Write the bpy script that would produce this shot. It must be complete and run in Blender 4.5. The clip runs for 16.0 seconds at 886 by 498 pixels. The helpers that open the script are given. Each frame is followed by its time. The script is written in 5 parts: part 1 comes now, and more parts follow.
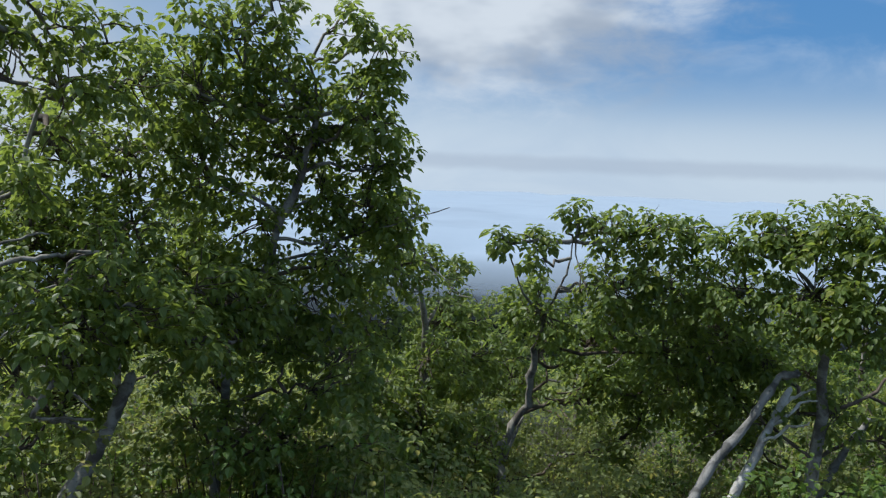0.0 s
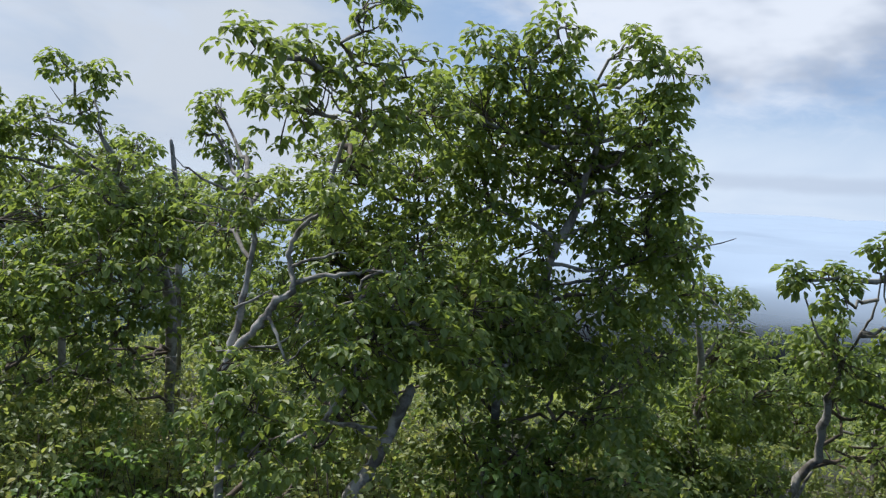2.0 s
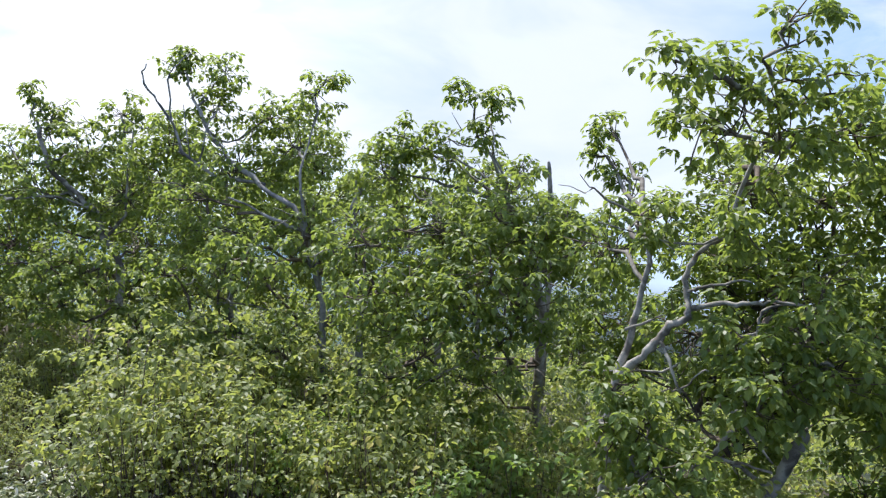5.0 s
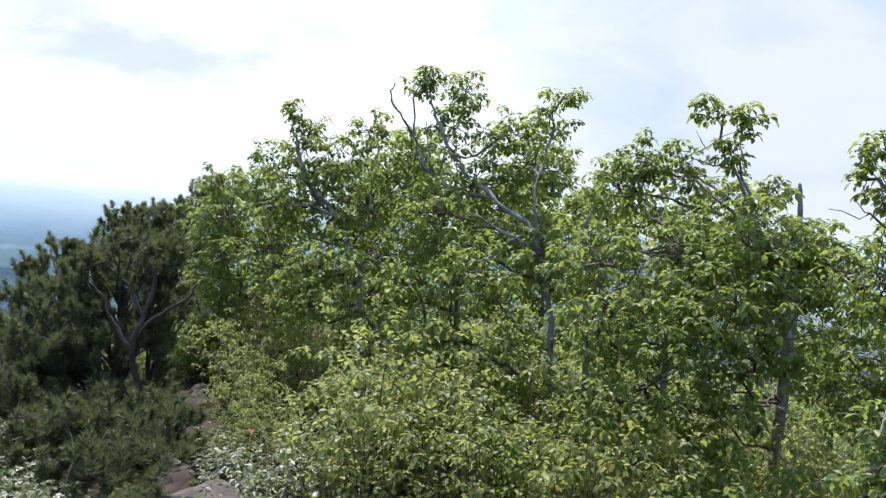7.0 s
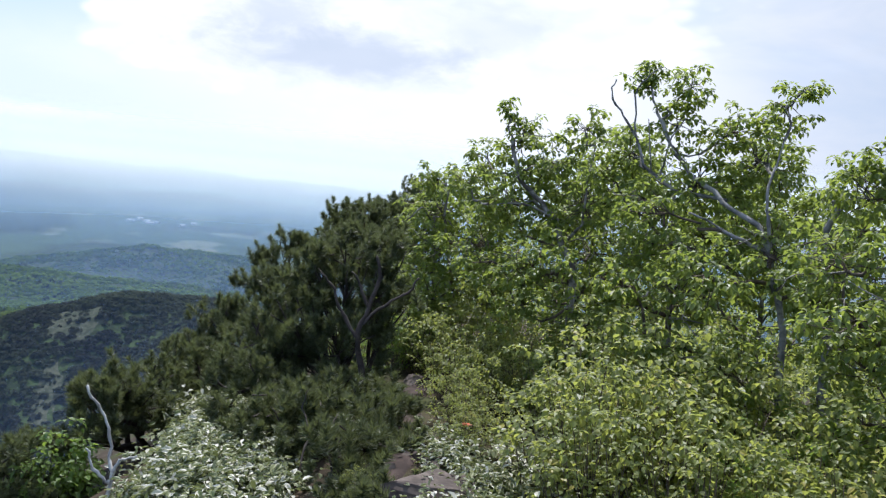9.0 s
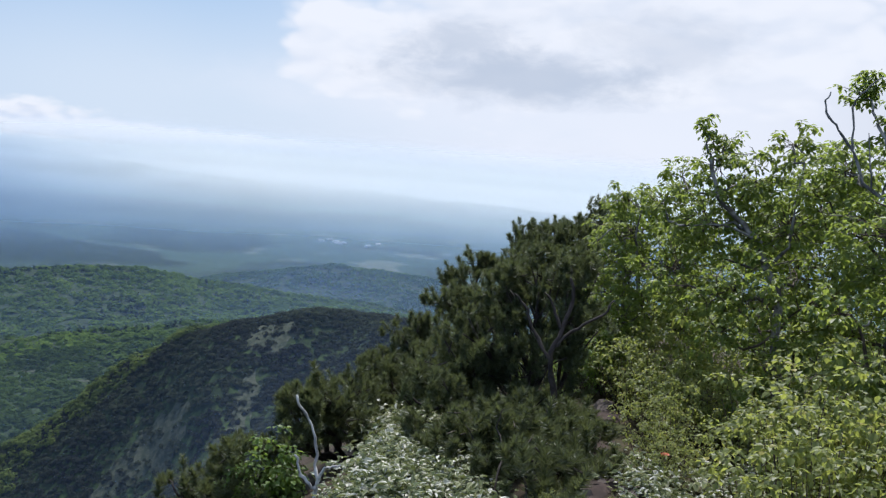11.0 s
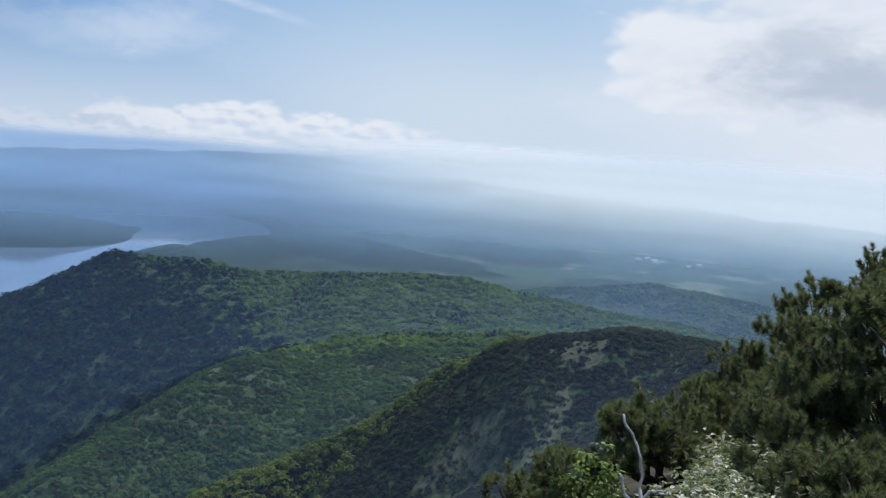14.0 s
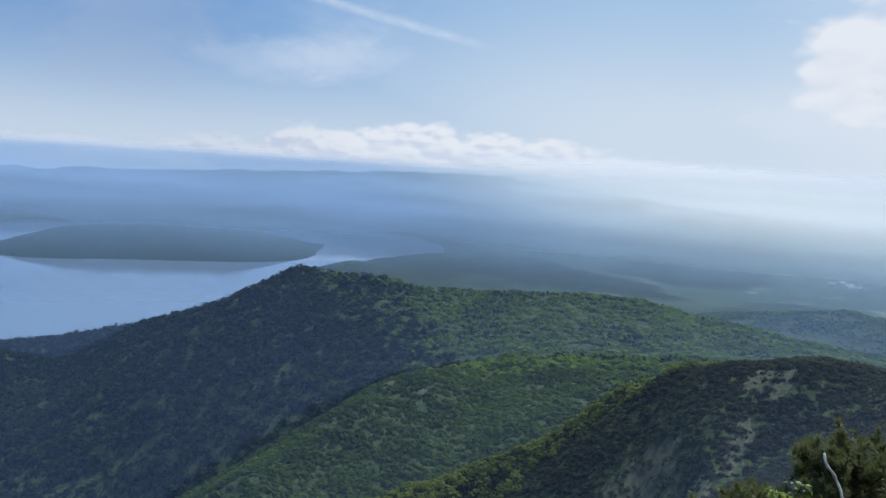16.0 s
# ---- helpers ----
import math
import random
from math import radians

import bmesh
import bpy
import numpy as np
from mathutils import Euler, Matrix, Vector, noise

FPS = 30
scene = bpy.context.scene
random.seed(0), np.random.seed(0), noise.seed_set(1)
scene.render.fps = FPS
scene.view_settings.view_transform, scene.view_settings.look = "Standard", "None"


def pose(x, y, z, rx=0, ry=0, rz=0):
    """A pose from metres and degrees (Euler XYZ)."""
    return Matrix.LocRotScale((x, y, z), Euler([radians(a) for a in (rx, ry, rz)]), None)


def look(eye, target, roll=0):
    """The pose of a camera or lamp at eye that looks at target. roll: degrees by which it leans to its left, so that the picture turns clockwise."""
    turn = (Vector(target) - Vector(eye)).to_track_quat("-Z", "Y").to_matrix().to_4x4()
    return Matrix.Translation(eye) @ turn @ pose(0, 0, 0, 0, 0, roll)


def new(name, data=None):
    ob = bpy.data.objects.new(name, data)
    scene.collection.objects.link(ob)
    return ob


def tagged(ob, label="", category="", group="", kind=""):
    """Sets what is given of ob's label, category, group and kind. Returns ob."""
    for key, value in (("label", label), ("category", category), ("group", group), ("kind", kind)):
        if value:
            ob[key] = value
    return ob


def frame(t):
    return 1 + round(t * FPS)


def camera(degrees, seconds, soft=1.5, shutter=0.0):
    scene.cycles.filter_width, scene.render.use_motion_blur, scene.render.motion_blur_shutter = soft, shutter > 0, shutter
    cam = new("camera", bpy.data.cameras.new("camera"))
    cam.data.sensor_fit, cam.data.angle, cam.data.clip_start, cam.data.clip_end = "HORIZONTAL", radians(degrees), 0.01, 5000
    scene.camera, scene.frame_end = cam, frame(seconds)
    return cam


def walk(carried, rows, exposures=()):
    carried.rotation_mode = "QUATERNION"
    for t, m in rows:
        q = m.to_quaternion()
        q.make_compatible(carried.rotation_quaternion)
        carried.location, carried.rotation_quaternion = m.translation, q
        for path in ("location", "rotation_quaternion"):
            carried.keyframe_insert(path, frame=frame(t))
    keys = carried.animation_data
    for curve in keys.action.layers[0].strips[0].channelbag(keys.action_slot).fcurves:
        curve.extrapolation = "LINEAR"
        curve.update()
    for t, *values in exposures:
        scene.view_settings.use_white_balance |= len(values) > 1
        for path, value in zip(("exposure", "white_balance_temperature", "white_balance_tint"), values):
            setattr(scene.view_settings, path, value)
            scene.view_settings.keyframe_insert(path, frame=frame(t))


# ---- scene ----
cam = camera(57.28, 16.0, soft=1.3)
EYE = 1.6
# seconds, place relative to the first eye, yaw, pitch, lean to the left
ROWS = [
    (0.0, -0.000, -0.001, -0.002, 0.00, -5.94, 1.99),
    (0.5, 0.037, 0.037, 0.011, 4.35, -5.64, 2.01),
    (1.0, 0.032, 0.062, 0.005, 10.04, -5.48, 2.09),
    (1.5, 0.026, 0.064, 0.005, 14.37, -5.37, 2.53),
    (2.0, -0.051, 0.033, 0.033, 18.80, -5.36, 2.61),
    (2.5, -0.101, 0.009, 0.032, 22.76, -5.50, 2.95),
    (3.0, -0.146, -0.014, 0.024, 26.34, -5.50, 3.08),
    (3.5, -0.178, -0.033, 0.030, 30.43, -5.52, 3.37),
    (4.0, -0.209, -0.053, 0.036, 34.37, -5.44, 3.11),
    (4.5, -0.253, -0.067, 0.007, 38.06, -5.13, 3.46),
    (5.0, -0.257, -0.059, 0.010, 42.60, -5.00, 3.66),
    (7.5, -0.359, -0.157, 0.002, 61.47, -5.24, 4.81),
    (8.0, -0.376, -0.184, 0.002, 65.24, -5.61, 4.39),
    (8.5, -0.406, -0.234, -0.003, 68.71, -5.98, 4.58),
    (9.0, -0.433, -0.266, -0.003, 71.50, -6.37, 5.19),
    (11.5, -0.463, -0.395, -0.018, 87.93, -5.80, 4.40),
    (12.0, -0.426, -0.412, -0.014, 91.94, -5.91, 4.65),
    (12.5, -0.412, -0.418, -0.013, 95.99, -5.97, 4.48),
    (13.0, -0.398, -0.430, -0.002, 99.97, -6.21, 3.89),
    (13.5, -0.387, -0.444, -0.004, 103.37, -6.31, 3.85),
    (14.0, -0.381, -0.462, -0.006, 106.42, -6.38, 4.24),
    (14.5, -0.374, -0.479, -0.008, 109.56, -6.48, 3.97),
    (15.0, -0.369, -0.487, -0.004, 112.76, -6.56, 3.59),
    (15.5, -0.360, -0.504, -0.007, 115.61, -6.52, 3.57),
    (16.0, -0.355, -0.518, 0.002, 118.62, -5.88, 3.73),
]


def way_of(yaw, pitch):
    a, e = radians(yaw), radians(pitch)
    return Vector((-math.sin(a) * math.cos(e), math.cos(a) * math.cos(e), math.sin(e)))


EXPOSURES = [(0.0, 0.02, 5900, 6), (1.5, 0.16, 5930, 9), (3.0, 0.52, 5980, 11), (5.0, 0.8, 5980, 12), (8.0, 0.62, 5900, 13), (9.2, 0.5, 5900, 13), (11.3, 0.16, 5900, 12), (13.0, 0.08, 5920, 10), (16.0, 0.07, 5950, 10)]
path_rows = []
for t, x, y, z, yaw, pitch, lean in ROWS:
    eye = Vector((x, y, EYE + z))
    path_rows.append((t, look(eye, eye + way_of(yaw, pitch), lean)))
walk(cam, path_rows, EXPOSURES)

# ---- light ----
SUN_AZ, SUN_EL = 79.0, 57.0
sun = new("sun", bpy.data.lights.new("sun", "SUN"))
sun.data.energy, sun.data.angle, sun.data.color = 4.6, radians(0.6), (1.0, 0.95, 0.86)
sun.matrix_world = look(way_of(SUN_AZ, SUN_EL) * 50, (0, 0, 0))

world = bpy.data.worlds.new("sky")
scene.world = world
world.use_nodes = True


class Nodes:
    """A short way to write node trees."""

    def __init__(self, tree):
        self.t = tree

    def put(self, kind):
        return self.t.nodes.new(kind)

    def feed(self, socket, value):
        if isinstance(value, bpy.types.NodeSocket):
            self.t.links.new(value, socket)
        elif isinstance(value, (tuple, list)) and socket.type == "RGBA" and len(value) == 3:
            socket.default_value = (*value, 1.0)
        else:
            socket.default_value = value

    def math(self, op, a, b=0.0, c=0.0, clamp=False):
        n = self.put("ShaderNodeMath")
        n.operation, n.use_clamp = op, clamp
        for s, v in zip(n.inputs, (a, b, c)):
            self.feed(s, v)
        return n.outputs[0]

    def vec(self, op, a, b=(0.0, 0.0, 0.0), out=0):
        n = self.put("ShaderNodeVectorMath")
        n.operation = op
        self.feed(n.inputs[0], a)
        if op == "SCALE":
            self.feed(n.inputs["Scale"], b)
        else:
            self.feed(n.inputs[1], b)
        return n.outputs[out]

    def mix(self, f, a, b):
        n = self.put("ShaderNodeMix")
        n.data_type = "RGBA"
        self.feed(n.inputs[0], f)
        self.feed(n.inputs[6], a)
        self.feed(n.inputs[7], b)
        return n.outputs[2]

    def ramp(self, v, lo, hi, a=0.0, b=1.0, smooth=True):
        n = self.put("ShaderNodeMapRange")
        n.interpolation_type = "SMOOTHSTEP" if smooth else "LINEAR"
        for s, x in zip(n.inputs, (v, lo, hi, a, b)):
            self.feed(s, x)
        return n.outputs[0]

    def noise(self, p, scale, detail=4.0, rough=0.55, warp=0.0):
        n = self.put("ShaderNodeTexNoise")
        if p is not None:
            self.feed(n.inputs["Vector"], p)
        for k, v in (("Scale", scale), ("Detail", detail), ("Roughness", rough), ("Distortion", warp)):
            n.inputs[k].default_value = v
        return n.outputs["Fac"]

    def billow(self, p, scale):
        """Heaped round forms, as on the tops of clouds: 0 to about 1."""
        total = None
        for k, share in ((1.0, 0.55), (2.4, 0.30), (5.6, 0.15)):
            n = self.put("ShaderNodeTexVoronoi")
            n.feature = "SMOOTH_F1"
            self.feed(n.inputs["Vector"], p)
            n.inputs["Scale"].default_value = scale * k
            n.inputs["Smoothness"].default_value = 0.25
            one = self.math("MULTIPLY", self.math("SUBTRACT", 1.0, n.outputs["Distance"]), share)
            total = one if total is None else self.math("ADD", total, one)
        return total


w = Nodes(world.node_tree)
world.node_tree.nodes.clear()
sky = w.put("ShaderNodeTexSky")
sky.sky_type, sky.sun_disc = "NISHITA", False
sky.sun_elevation, sky.sun_rotation = radians(SUN_EL), radians(-SUN_AZ)
sky.altitude, sky.air_density, sky.dust_density = 900.0, 1.0, 1.2
direction = w.put("ShaderNodeTexCoord").outputs["Generated"]
parts = w.put("ShaderNodeSeparateXYZ")
w.feed(parts.inputs[0], direction)
dx, dy, dz = parts.outputs
az = w.math("MULTIPLY", w.math("ARCTAN2", w.math("MULTIPLY", dx, -1.0), dy), 57.2958)
el = w.math("MULTIPLY", w.math("ARCSINE", dz), 57.2958)
# noise in a flattened direction, so that cloud forms lie level
stretch = w.put("ShaderNodeCombineXYZ")
w.feed(stretch.inputs[0], dx)
w.feed(stretch.inputs[1], dy)
w.feed(stretch.inputs[2], w.math("MULTIPLY", dz, 2.2))
flat = stretch.outputs[0]
billow = w.noise(flat, 14.0, 8.0, 0.60, 0.3)
wisp = w.noise(flat, 3.2, 5.0, 0.55, 0.6)
shade = w.noise(flat, 5.0, 4.0, 0.5)


fine = w.noise(flat, 38.0, 6.0, 0.62, 0.2)
warped = w.vec("ADD", flat, w.vec("SCALE", w.noise(flat, 7.0, 3.0, 0.5), 0.05))
heap = w.billow(warped, 16.0)
heap_low = w.billow(w.vec("ADD", warped, (-0.002, 0.004, 0.016)), 16.0)
tower = w.billow(warped, 7.0)
tower_low = w.billow(w.vec("ADD", warped, (-0.004, 0.008, 0.035)), 7.0)


def cloud(az0, el0, wide, high, power, soft, form=None):
    """A cloud's cover round a bearing and height, with billowed edges."""
    u = w.math("DIVIDE", w.math("SUBTRACT", az, az0), wide)
    v = w.math("DIVIDE", w.math("SUBTRACT", el, el0), high)
    d = w.math("SQRT", w.math("ADD", w.math("MULTIPLY", u, u), w.math("MULTIPLY", v, v)))
    d = w.math("ADD", d, w.math("MULTIPLY", w.math("SUBTRACT", form or billow, 0.5), power))
    return w.ramp(d, 1.0 + soft, 1.0 - soft)


blue = w.vec("SCALE", sky.outputs[0], 0.08)
blue = w.mix(0.6, blue, (0.12, 0.38, 0.82))
blue = w.mix(w.math("MULTIPLY", w.ramp(az, -10.0, 70.0, 0.0, 0.68), w.ramp(az, 105.0, 142.0, 1.0, 0.12)), blue, (0.62, 0.79, 0.93))
haze_low = w.math("MAXIMUM", w.ramp(el, 9.0, -1.0), w.math("MULTIPLY", w.math("MULTIPLY", w.ramp(az, 62.0, 92.0), w.ramp(az, 140.0, 104.0)), w.ramp(el, 13.0, 3.0)))
colour = w.mix(w.math("MULTIPLY", haze_low, 0.85), blue, (0.82, 0.89, 0.94))
# thin high sheet towards the sun
sheet = w.math("MULTIPLY", w.ramp(w.math("ABSOLUTE", w.math("SUBTRACT", az, 54.0)), 48.0, 22.0), w.ramp(wisp, 0.25, 0.62, 0.72, 1.0))
colour = w.mix(sheet, colour, w.mix(w.ramp(az, 42.0, 68.0), w.mix(w.ramp(wisp, 0.35, 0.6), (0.56, 0.62, 0.71), (0.70, 0.73, 0.77)), (0.96, 0.97, 0.99)))
streak = w.math("MULTIPLY", w.ramp(w.noise(flat, 4.0, 6.0, 0.6, 0.4), 0.50, 0.75), w.ramp(el, 4.0, 7.0))
colour = w.mix(w.math("MULTIPLY", streak, w.ramp(az, 112.0, 136.0, 0.45, 0.12)), colour, (0.72, 0.80, 0.92))
WHITE, GREY = (1.0, 1.0, 1.0), (0.60, 0.66, 0.74)
# the long bank of heaped cloud along the far mountains
crest = w.math("ADD", w.ramp(az, 143.0, 120.0, 0.5, 3.0), w.ramp(az, 119.0, 97.0, 0.0, -2.2))
crest = w.math("ADD", crest, w.math("MULTIPLY", w.math("SUBTRACT", heap, 0.55), w.ramp(az, 146.0, 128.0, 1.4, 3.2)))
bank_cover = w.math("MULTIPLY", w.ramp(w.math("SUBTRACT", crest, el), -0.2, 0.9), w.ramp(el, -2.4, -1.2))
bank_cover = w.math("MULTIPLY", bank_cover, w.math("MULTIPLY", w.ramp(az, 150.0, 130.0, 0.62, 0.96), w.ramp(az, 98.0, 112.0)))
bank_light = w.math("ADD", w.ramp(w.math("SUBTRACT", heap, heap_low), -0.26, 0.16), w.ramp(w.math("SUBTRACT", crest, el), 0.0, 3.4, 0.25, -0.45))
bank_tone = w.mix(w.ramp(bank_light, 0.0, 0.95), (0.77, 0.82, 0.90), WHITE)
bank_tone = w.mix(w.ramp(az, 123.0, 136.0, 0.0, 0.75), bank_tone, w.mix(w.ramp(bank_light, 0.2, 1.0), (0.56, 0.63, 0.75), (0.74, 0.79, 0.87)))
# the great cumulus towards the sun
tower_tone = w.mix(w.ramp(w.math("SUBTRACT", tower, tower_low), -0.30, 0.12), (0.88, 0.91, 0.95), WHITE)
for cover, tone in (
    (w.math("MULTIPLY", cloud(82.0, 4.6, 14.0, 1.6, 1.0, 0.8), 0.75), (0.93, 0.95, 0.98)),
    (cloud(75.0, 9.8, 20.0, 5.4, -1.3, 0.16, tower), tower_tone),
    (cloud(91.0, 6.6, 5.3, 2.2, -1.3, 0.16, tower), tower_tone),
    (w.math("MULTIPLY", cloud(80.0, 6.3, 7.6, 1.5, 2.2, 0.7), 0.85), GREY),
    (w.math("MULTIPLY", cloud(83.5, 8.4, 3.6, 1.3, 2.6, 0.8), 0.7), GREY),
    (w.math("MULTIPLY", cloud(70.0, 9.0, 5.0, 2.0, 2.6, 0.8), 0.45), GREY),
    (w.math("MULTIPLY", cloud(141.0, 7.6, 6.0, 3.2, 2.2, 0.9), 0.34), (0.56, 0.60, 0.71)),
    (w.math("MULTIPLY", cloud(126.5, 6.9, 3.4, 1.3, 2.4, 0.9), 0.5), (0.86, 0.91, 0.98)),
    (w.math("MULTIPLY", cloud(131.0, 6.2, 4.0, 0.9, 2.4, 0.9), 0.35), (0.80, 0.86, 0.95)),
    (bank_cover, bank_tone),
    (w.math("MULTIPLY", cloud(134.0, -0.2, 12.0, 0.55, 2.2, 0.6, fine), 0.4), (0.80, 0.84, 0.91)),
    (cloud(104.0, 0.6, 10.0, 0.5, 2.2, 0.4, fine), (0.93, 0.96, 1.0)),
    (cloud(-1.0, 13.0, 15.5, 8.0, 1.0, 0.42), w.mix(w.ramp(w.math("ADD", shade, w.ramp(az, 8.0, -14.0, 0.08, -0.10)), 0.36, 0.58), (0.50, 0.55, 0.64), (0.88, 0.90, 0.94))),
    (w.math("MULTIPLY", w.ramp(az, 6.0, -30.0, 1.0, 0.45), w.math("MULTIPLY", w.ramp(el, 5.0, 1.0), w.ramp(az, 30.0, 12.0))), w.mix(w.ramp(wisp, 0.35, 0.6), (0.66, 0.75, 0.87), (0.78, 0.85, 0.93))),
    (w.math("MULTIPLY", cloud(-12.0, 0.3, 30.0, 0.5, 1.2, 0.6), 0.6), (0.56, 0.62, 0.72)),
):
    colour = w.mix(cover, colour, tone)
# a thin high trail
trail = w.math("ABSOLUTE", w.math("SUBTRACT", w.math("SUBTRACT", el, 10.4), w.math("MULTIPLY", w.math("SUBTRACT", az, 127.0), 0.2)))
trail = w.math("MULTIPLY", w.ramp(trail, 0.5, 0.0), w.math("MULTIPLY", w.ramp(az, 115.0, 121.0), w.ramp(fine, 0.3, 0.7, 0.25, 0.55)))
colour = w.mix(trail, colour, (0.90, 0.95, 1.0))
# unseen brightness added high above, broken by noise, to lift the fill light
overhead_fill = w.math("MULTIPLY", w.ramp(el, 16.0, 34.0), w.ramp(w.noise(flat, 2.2, 5.0, 0.55, 0.4), 0.30, 0.55, 0.25, 0.6))
colour = w.mix(overhead_fill, colour, (1.0, 1.07, 1.18))
ground_side = w.ramp(el, -1.0, -8.0)
colour = w.mix(ground_side, colour, (0.55, 0.66, 0.78))
back = w.put("ShaderNodeBackground")
w.feed(back.inputs[0], colour)
back.inputs[1].default_value = 0.78
w.feed(w.put("ShaderNodeOutputWorld").inputs[0], back.outputs[0])


# ---- materials ----
def material(name):
    m = bpy.data.materials.new(name)
    m.use_nodes = True
    m.node_tree.nodes.clear()
    return m, Nodes(m.node_tree)


def bearing_of(n, s):
    return n.math("MULTIPLY", n.math("ARCTAN2", n.math("MULTIPLY", s.outputs[0], -1.0), s.outputs[1]), 57.2958)


def finish(n, shader):
    n.feed(n.put("ShaderNodeOutputMaterial").inputs[0], shader)


def principled(n, colour, rough, bump=None, strength=0.3, spec=0.5):
    b = n.put("ShaderNodeBsdfPrincipled")
    n.feed(b.inputs["Base Color"], colour)
    n.feed(b.inputs["Roughness"], rough)
    b.inputs["Specular IOR Level"].default_value = spec
    if bump is not None:
        k = n.put("ShaderNodeBump")
        k.inputs["Strength"].default_value = strength
        n.feed(k.inputs["Height"], bump)
        n.feed(b.inputs["Normal"], k.outputs[0])
    return b.outputs[0]


def leafy(name, dark, light, through_colour, gloss=0.45, share=0.43, odd=None, rare=0.965):
    """Leaves: sheen above, light let through; each leaf has its own tone."""
    m, n = material(name)
    geo = n.put("ShaderNodeNewGeometry")
    rnd = geo.outputs["Random Per Island"]
    tone = n.mix(rnd, dark, light)
    if odd:
        tone = n.mix(n.ramp(rnd, rare, rare + 0.005), tone, odd)
    patch = n.noise(n.put("ShaderNodeTexCoord").outputs["Object"], 2.0, 3.0)
    tone = n.mix(n.ramp(patch, 0.35, 0.65, 0.0, 0.35), tone, dark)
    top = principled(n, tone, gloss, spec=0.42)
    tr = n.put("ShaderNodeBsdfTranslucent")
    n.feed(tr.inputs[0], n.mix(rnd, through_colour, tuple(c * 1.35 for c in through_colour)))
    mx = n.put("ShaderNodeMixShader")
    mx.inputs[0].default_value = share
    n.feed(mx.inputs[1], top)
    n.feed(mx.inputs[2], tr.outputs[0])
    finish(n, mx.outputs[0])
    return m


M_LEAF = leafy("birch_leaf", (0.062, 0.102, 0.026), (0.158, 0.192, 0.044), (0.300, 0.368, 0.060), gloss=0.46, share=0.45, odd=(0.30, 0.30, 0.05))
M_SHRUB = leafy("shrub_leaf", (0.078, 0.102, 0.032), (0.240, 0.262, 0.084), (0.38, 0.42, 0.085), gloss=0.48, odd=(0.33, 0.28, 0.06), rare=0.93)
# pale and whitish leaf tones paint in the glints of sun and sky
M_SASA = leafy("bamboo_grass_leaf", (0.055, 0.085, 0.025), (0.36, 0.36, 0.20), (0.22, 0.25, 0.07), gloss=0.42, share=0.25, odd=(0.72, 0.69, 0.60), rare=0.80)
M_BUSH = leafy("bright_bush_leaf", (0.07, 0.115, 0.022), (0.13, 0.195, 0.04), (0.24, 0.34, 0.05))
M_NEEDLE = leafy("pine_needle", (0.050, 0.062, 0.032), (0.106, 0.118, 0.054), (0.175, 0.205, 0.064), gloss=0.5, share=0.28)


def bark(name, pale, dark, scale):
    m, n = material(name)
    p = n.put("ShaderNodeTexCoord").outputs["Object"]
    big, fine = n.noise(p, scale, 5.0, 0.6, 0.8), n.noise(p, scale * 7.0, 4.0)
    c = n.mix(n.ramp(big, 0.40, 0.62), pale, dark)
    c = n.mix(n.ramp(fine, 0.55, 0.75, 0.0, 0.6), c, tuple(x * 0.4 for x in dark))
    finish(n, principled(n, c, 0.8, fine, 0.5, 0.25))
    return m


M_BARK = bark("birch_bark", (0.27, 0.25, 0.22), (0.10, 0.085, 0.07), 9.0)
M_PALE = bark("pale_birch_bark", (0.31, 0.285, 0.25), (0.11, 0.095, 0.08), 10.0)
M_TWIG = bark("twig_bark", (0.13, 0.10, 0.075), (0.06, 0.045, 0.035), 14.0)
M_DEAD = bark("dead_wood", (0.27, 0.255, 0.24), (0.10, 0.095, 0.09), 8.0)
M_PINE = bark("pine_bark", (0.070, 0.054, 0.047), (0.032, 0.025, 0.022), 12.0)
M_BLEACHED = bark("bleached_wood", (0.55, 0.53, 0.49), (0.28, 0.26, 0.24), 8.0)

# ground: soil near by, shrub and forest tones on the slopes, rock scars, fields on the plain
M_GROUND, n = material("hillside")
p = n.put("ShaderNodeTexCoord").outputs["Object"]
sep = n.put("ShaderNodeSeparateXYZ")
n.feed(sep.inputs[0], p)
near = n.ramp(n.vec("LENGTH", p, out=1), 9.0, 30.0)
soil = n.mix(n.ramp(n.noise(p, 6.0, 6.0), 0.4, 0.65), (0.030, 0.022, 0.015), (0.065, 0.048, 0.032))
soil = n.mix(n.ramp(n.noise(p, 1.1, 4.0), 0.5, 0.7, 0.0, 0.6), soil, (0.05, 0.07, 0.02))
wood = n.mix(n.ramp(n.noise(p, 0.012, 5.0, 0.6), 0.38, 0.62), (0.012, 0.020, 0.009), (0.017, 0.028, 0.010))
wood = n.mix(n.ramp(n.noise(p, 0.12, 6.0, 0.65), 0.45, 0.7, 0.0, 0.7), wood, (0.018, 0.029, 0.011))
wood = n.mix(n.ramp(n.noise(p, 0.4, 4.0, 0.7), 0.44, 0.60, 0.0, 0.9), wood, (0.040, 0.064, 0.019))
field = n.mix(n.ramp(n.noise(p, 0.006, 3.0, 0.5), 0.56, 0.62), (0.060, 0.092, 0.048), (0.150, 0.165, 0.100))
wood = n.mix(n.math("MULTIPLY", n.math("MULTIPLY", n.ramp(sep.outputs[2], -282.0, -288.0), n.ramp(n.vec("LENGTH", p, out=1), 1700.0, 2100.0)), n.math("MULTIPLY", n.ramp(n.noise(p, 0.0016, 3.0), 0.42, 0.55), n.ramp(bearing_of(n, sep), 119.0, 112.0))), wood, field)
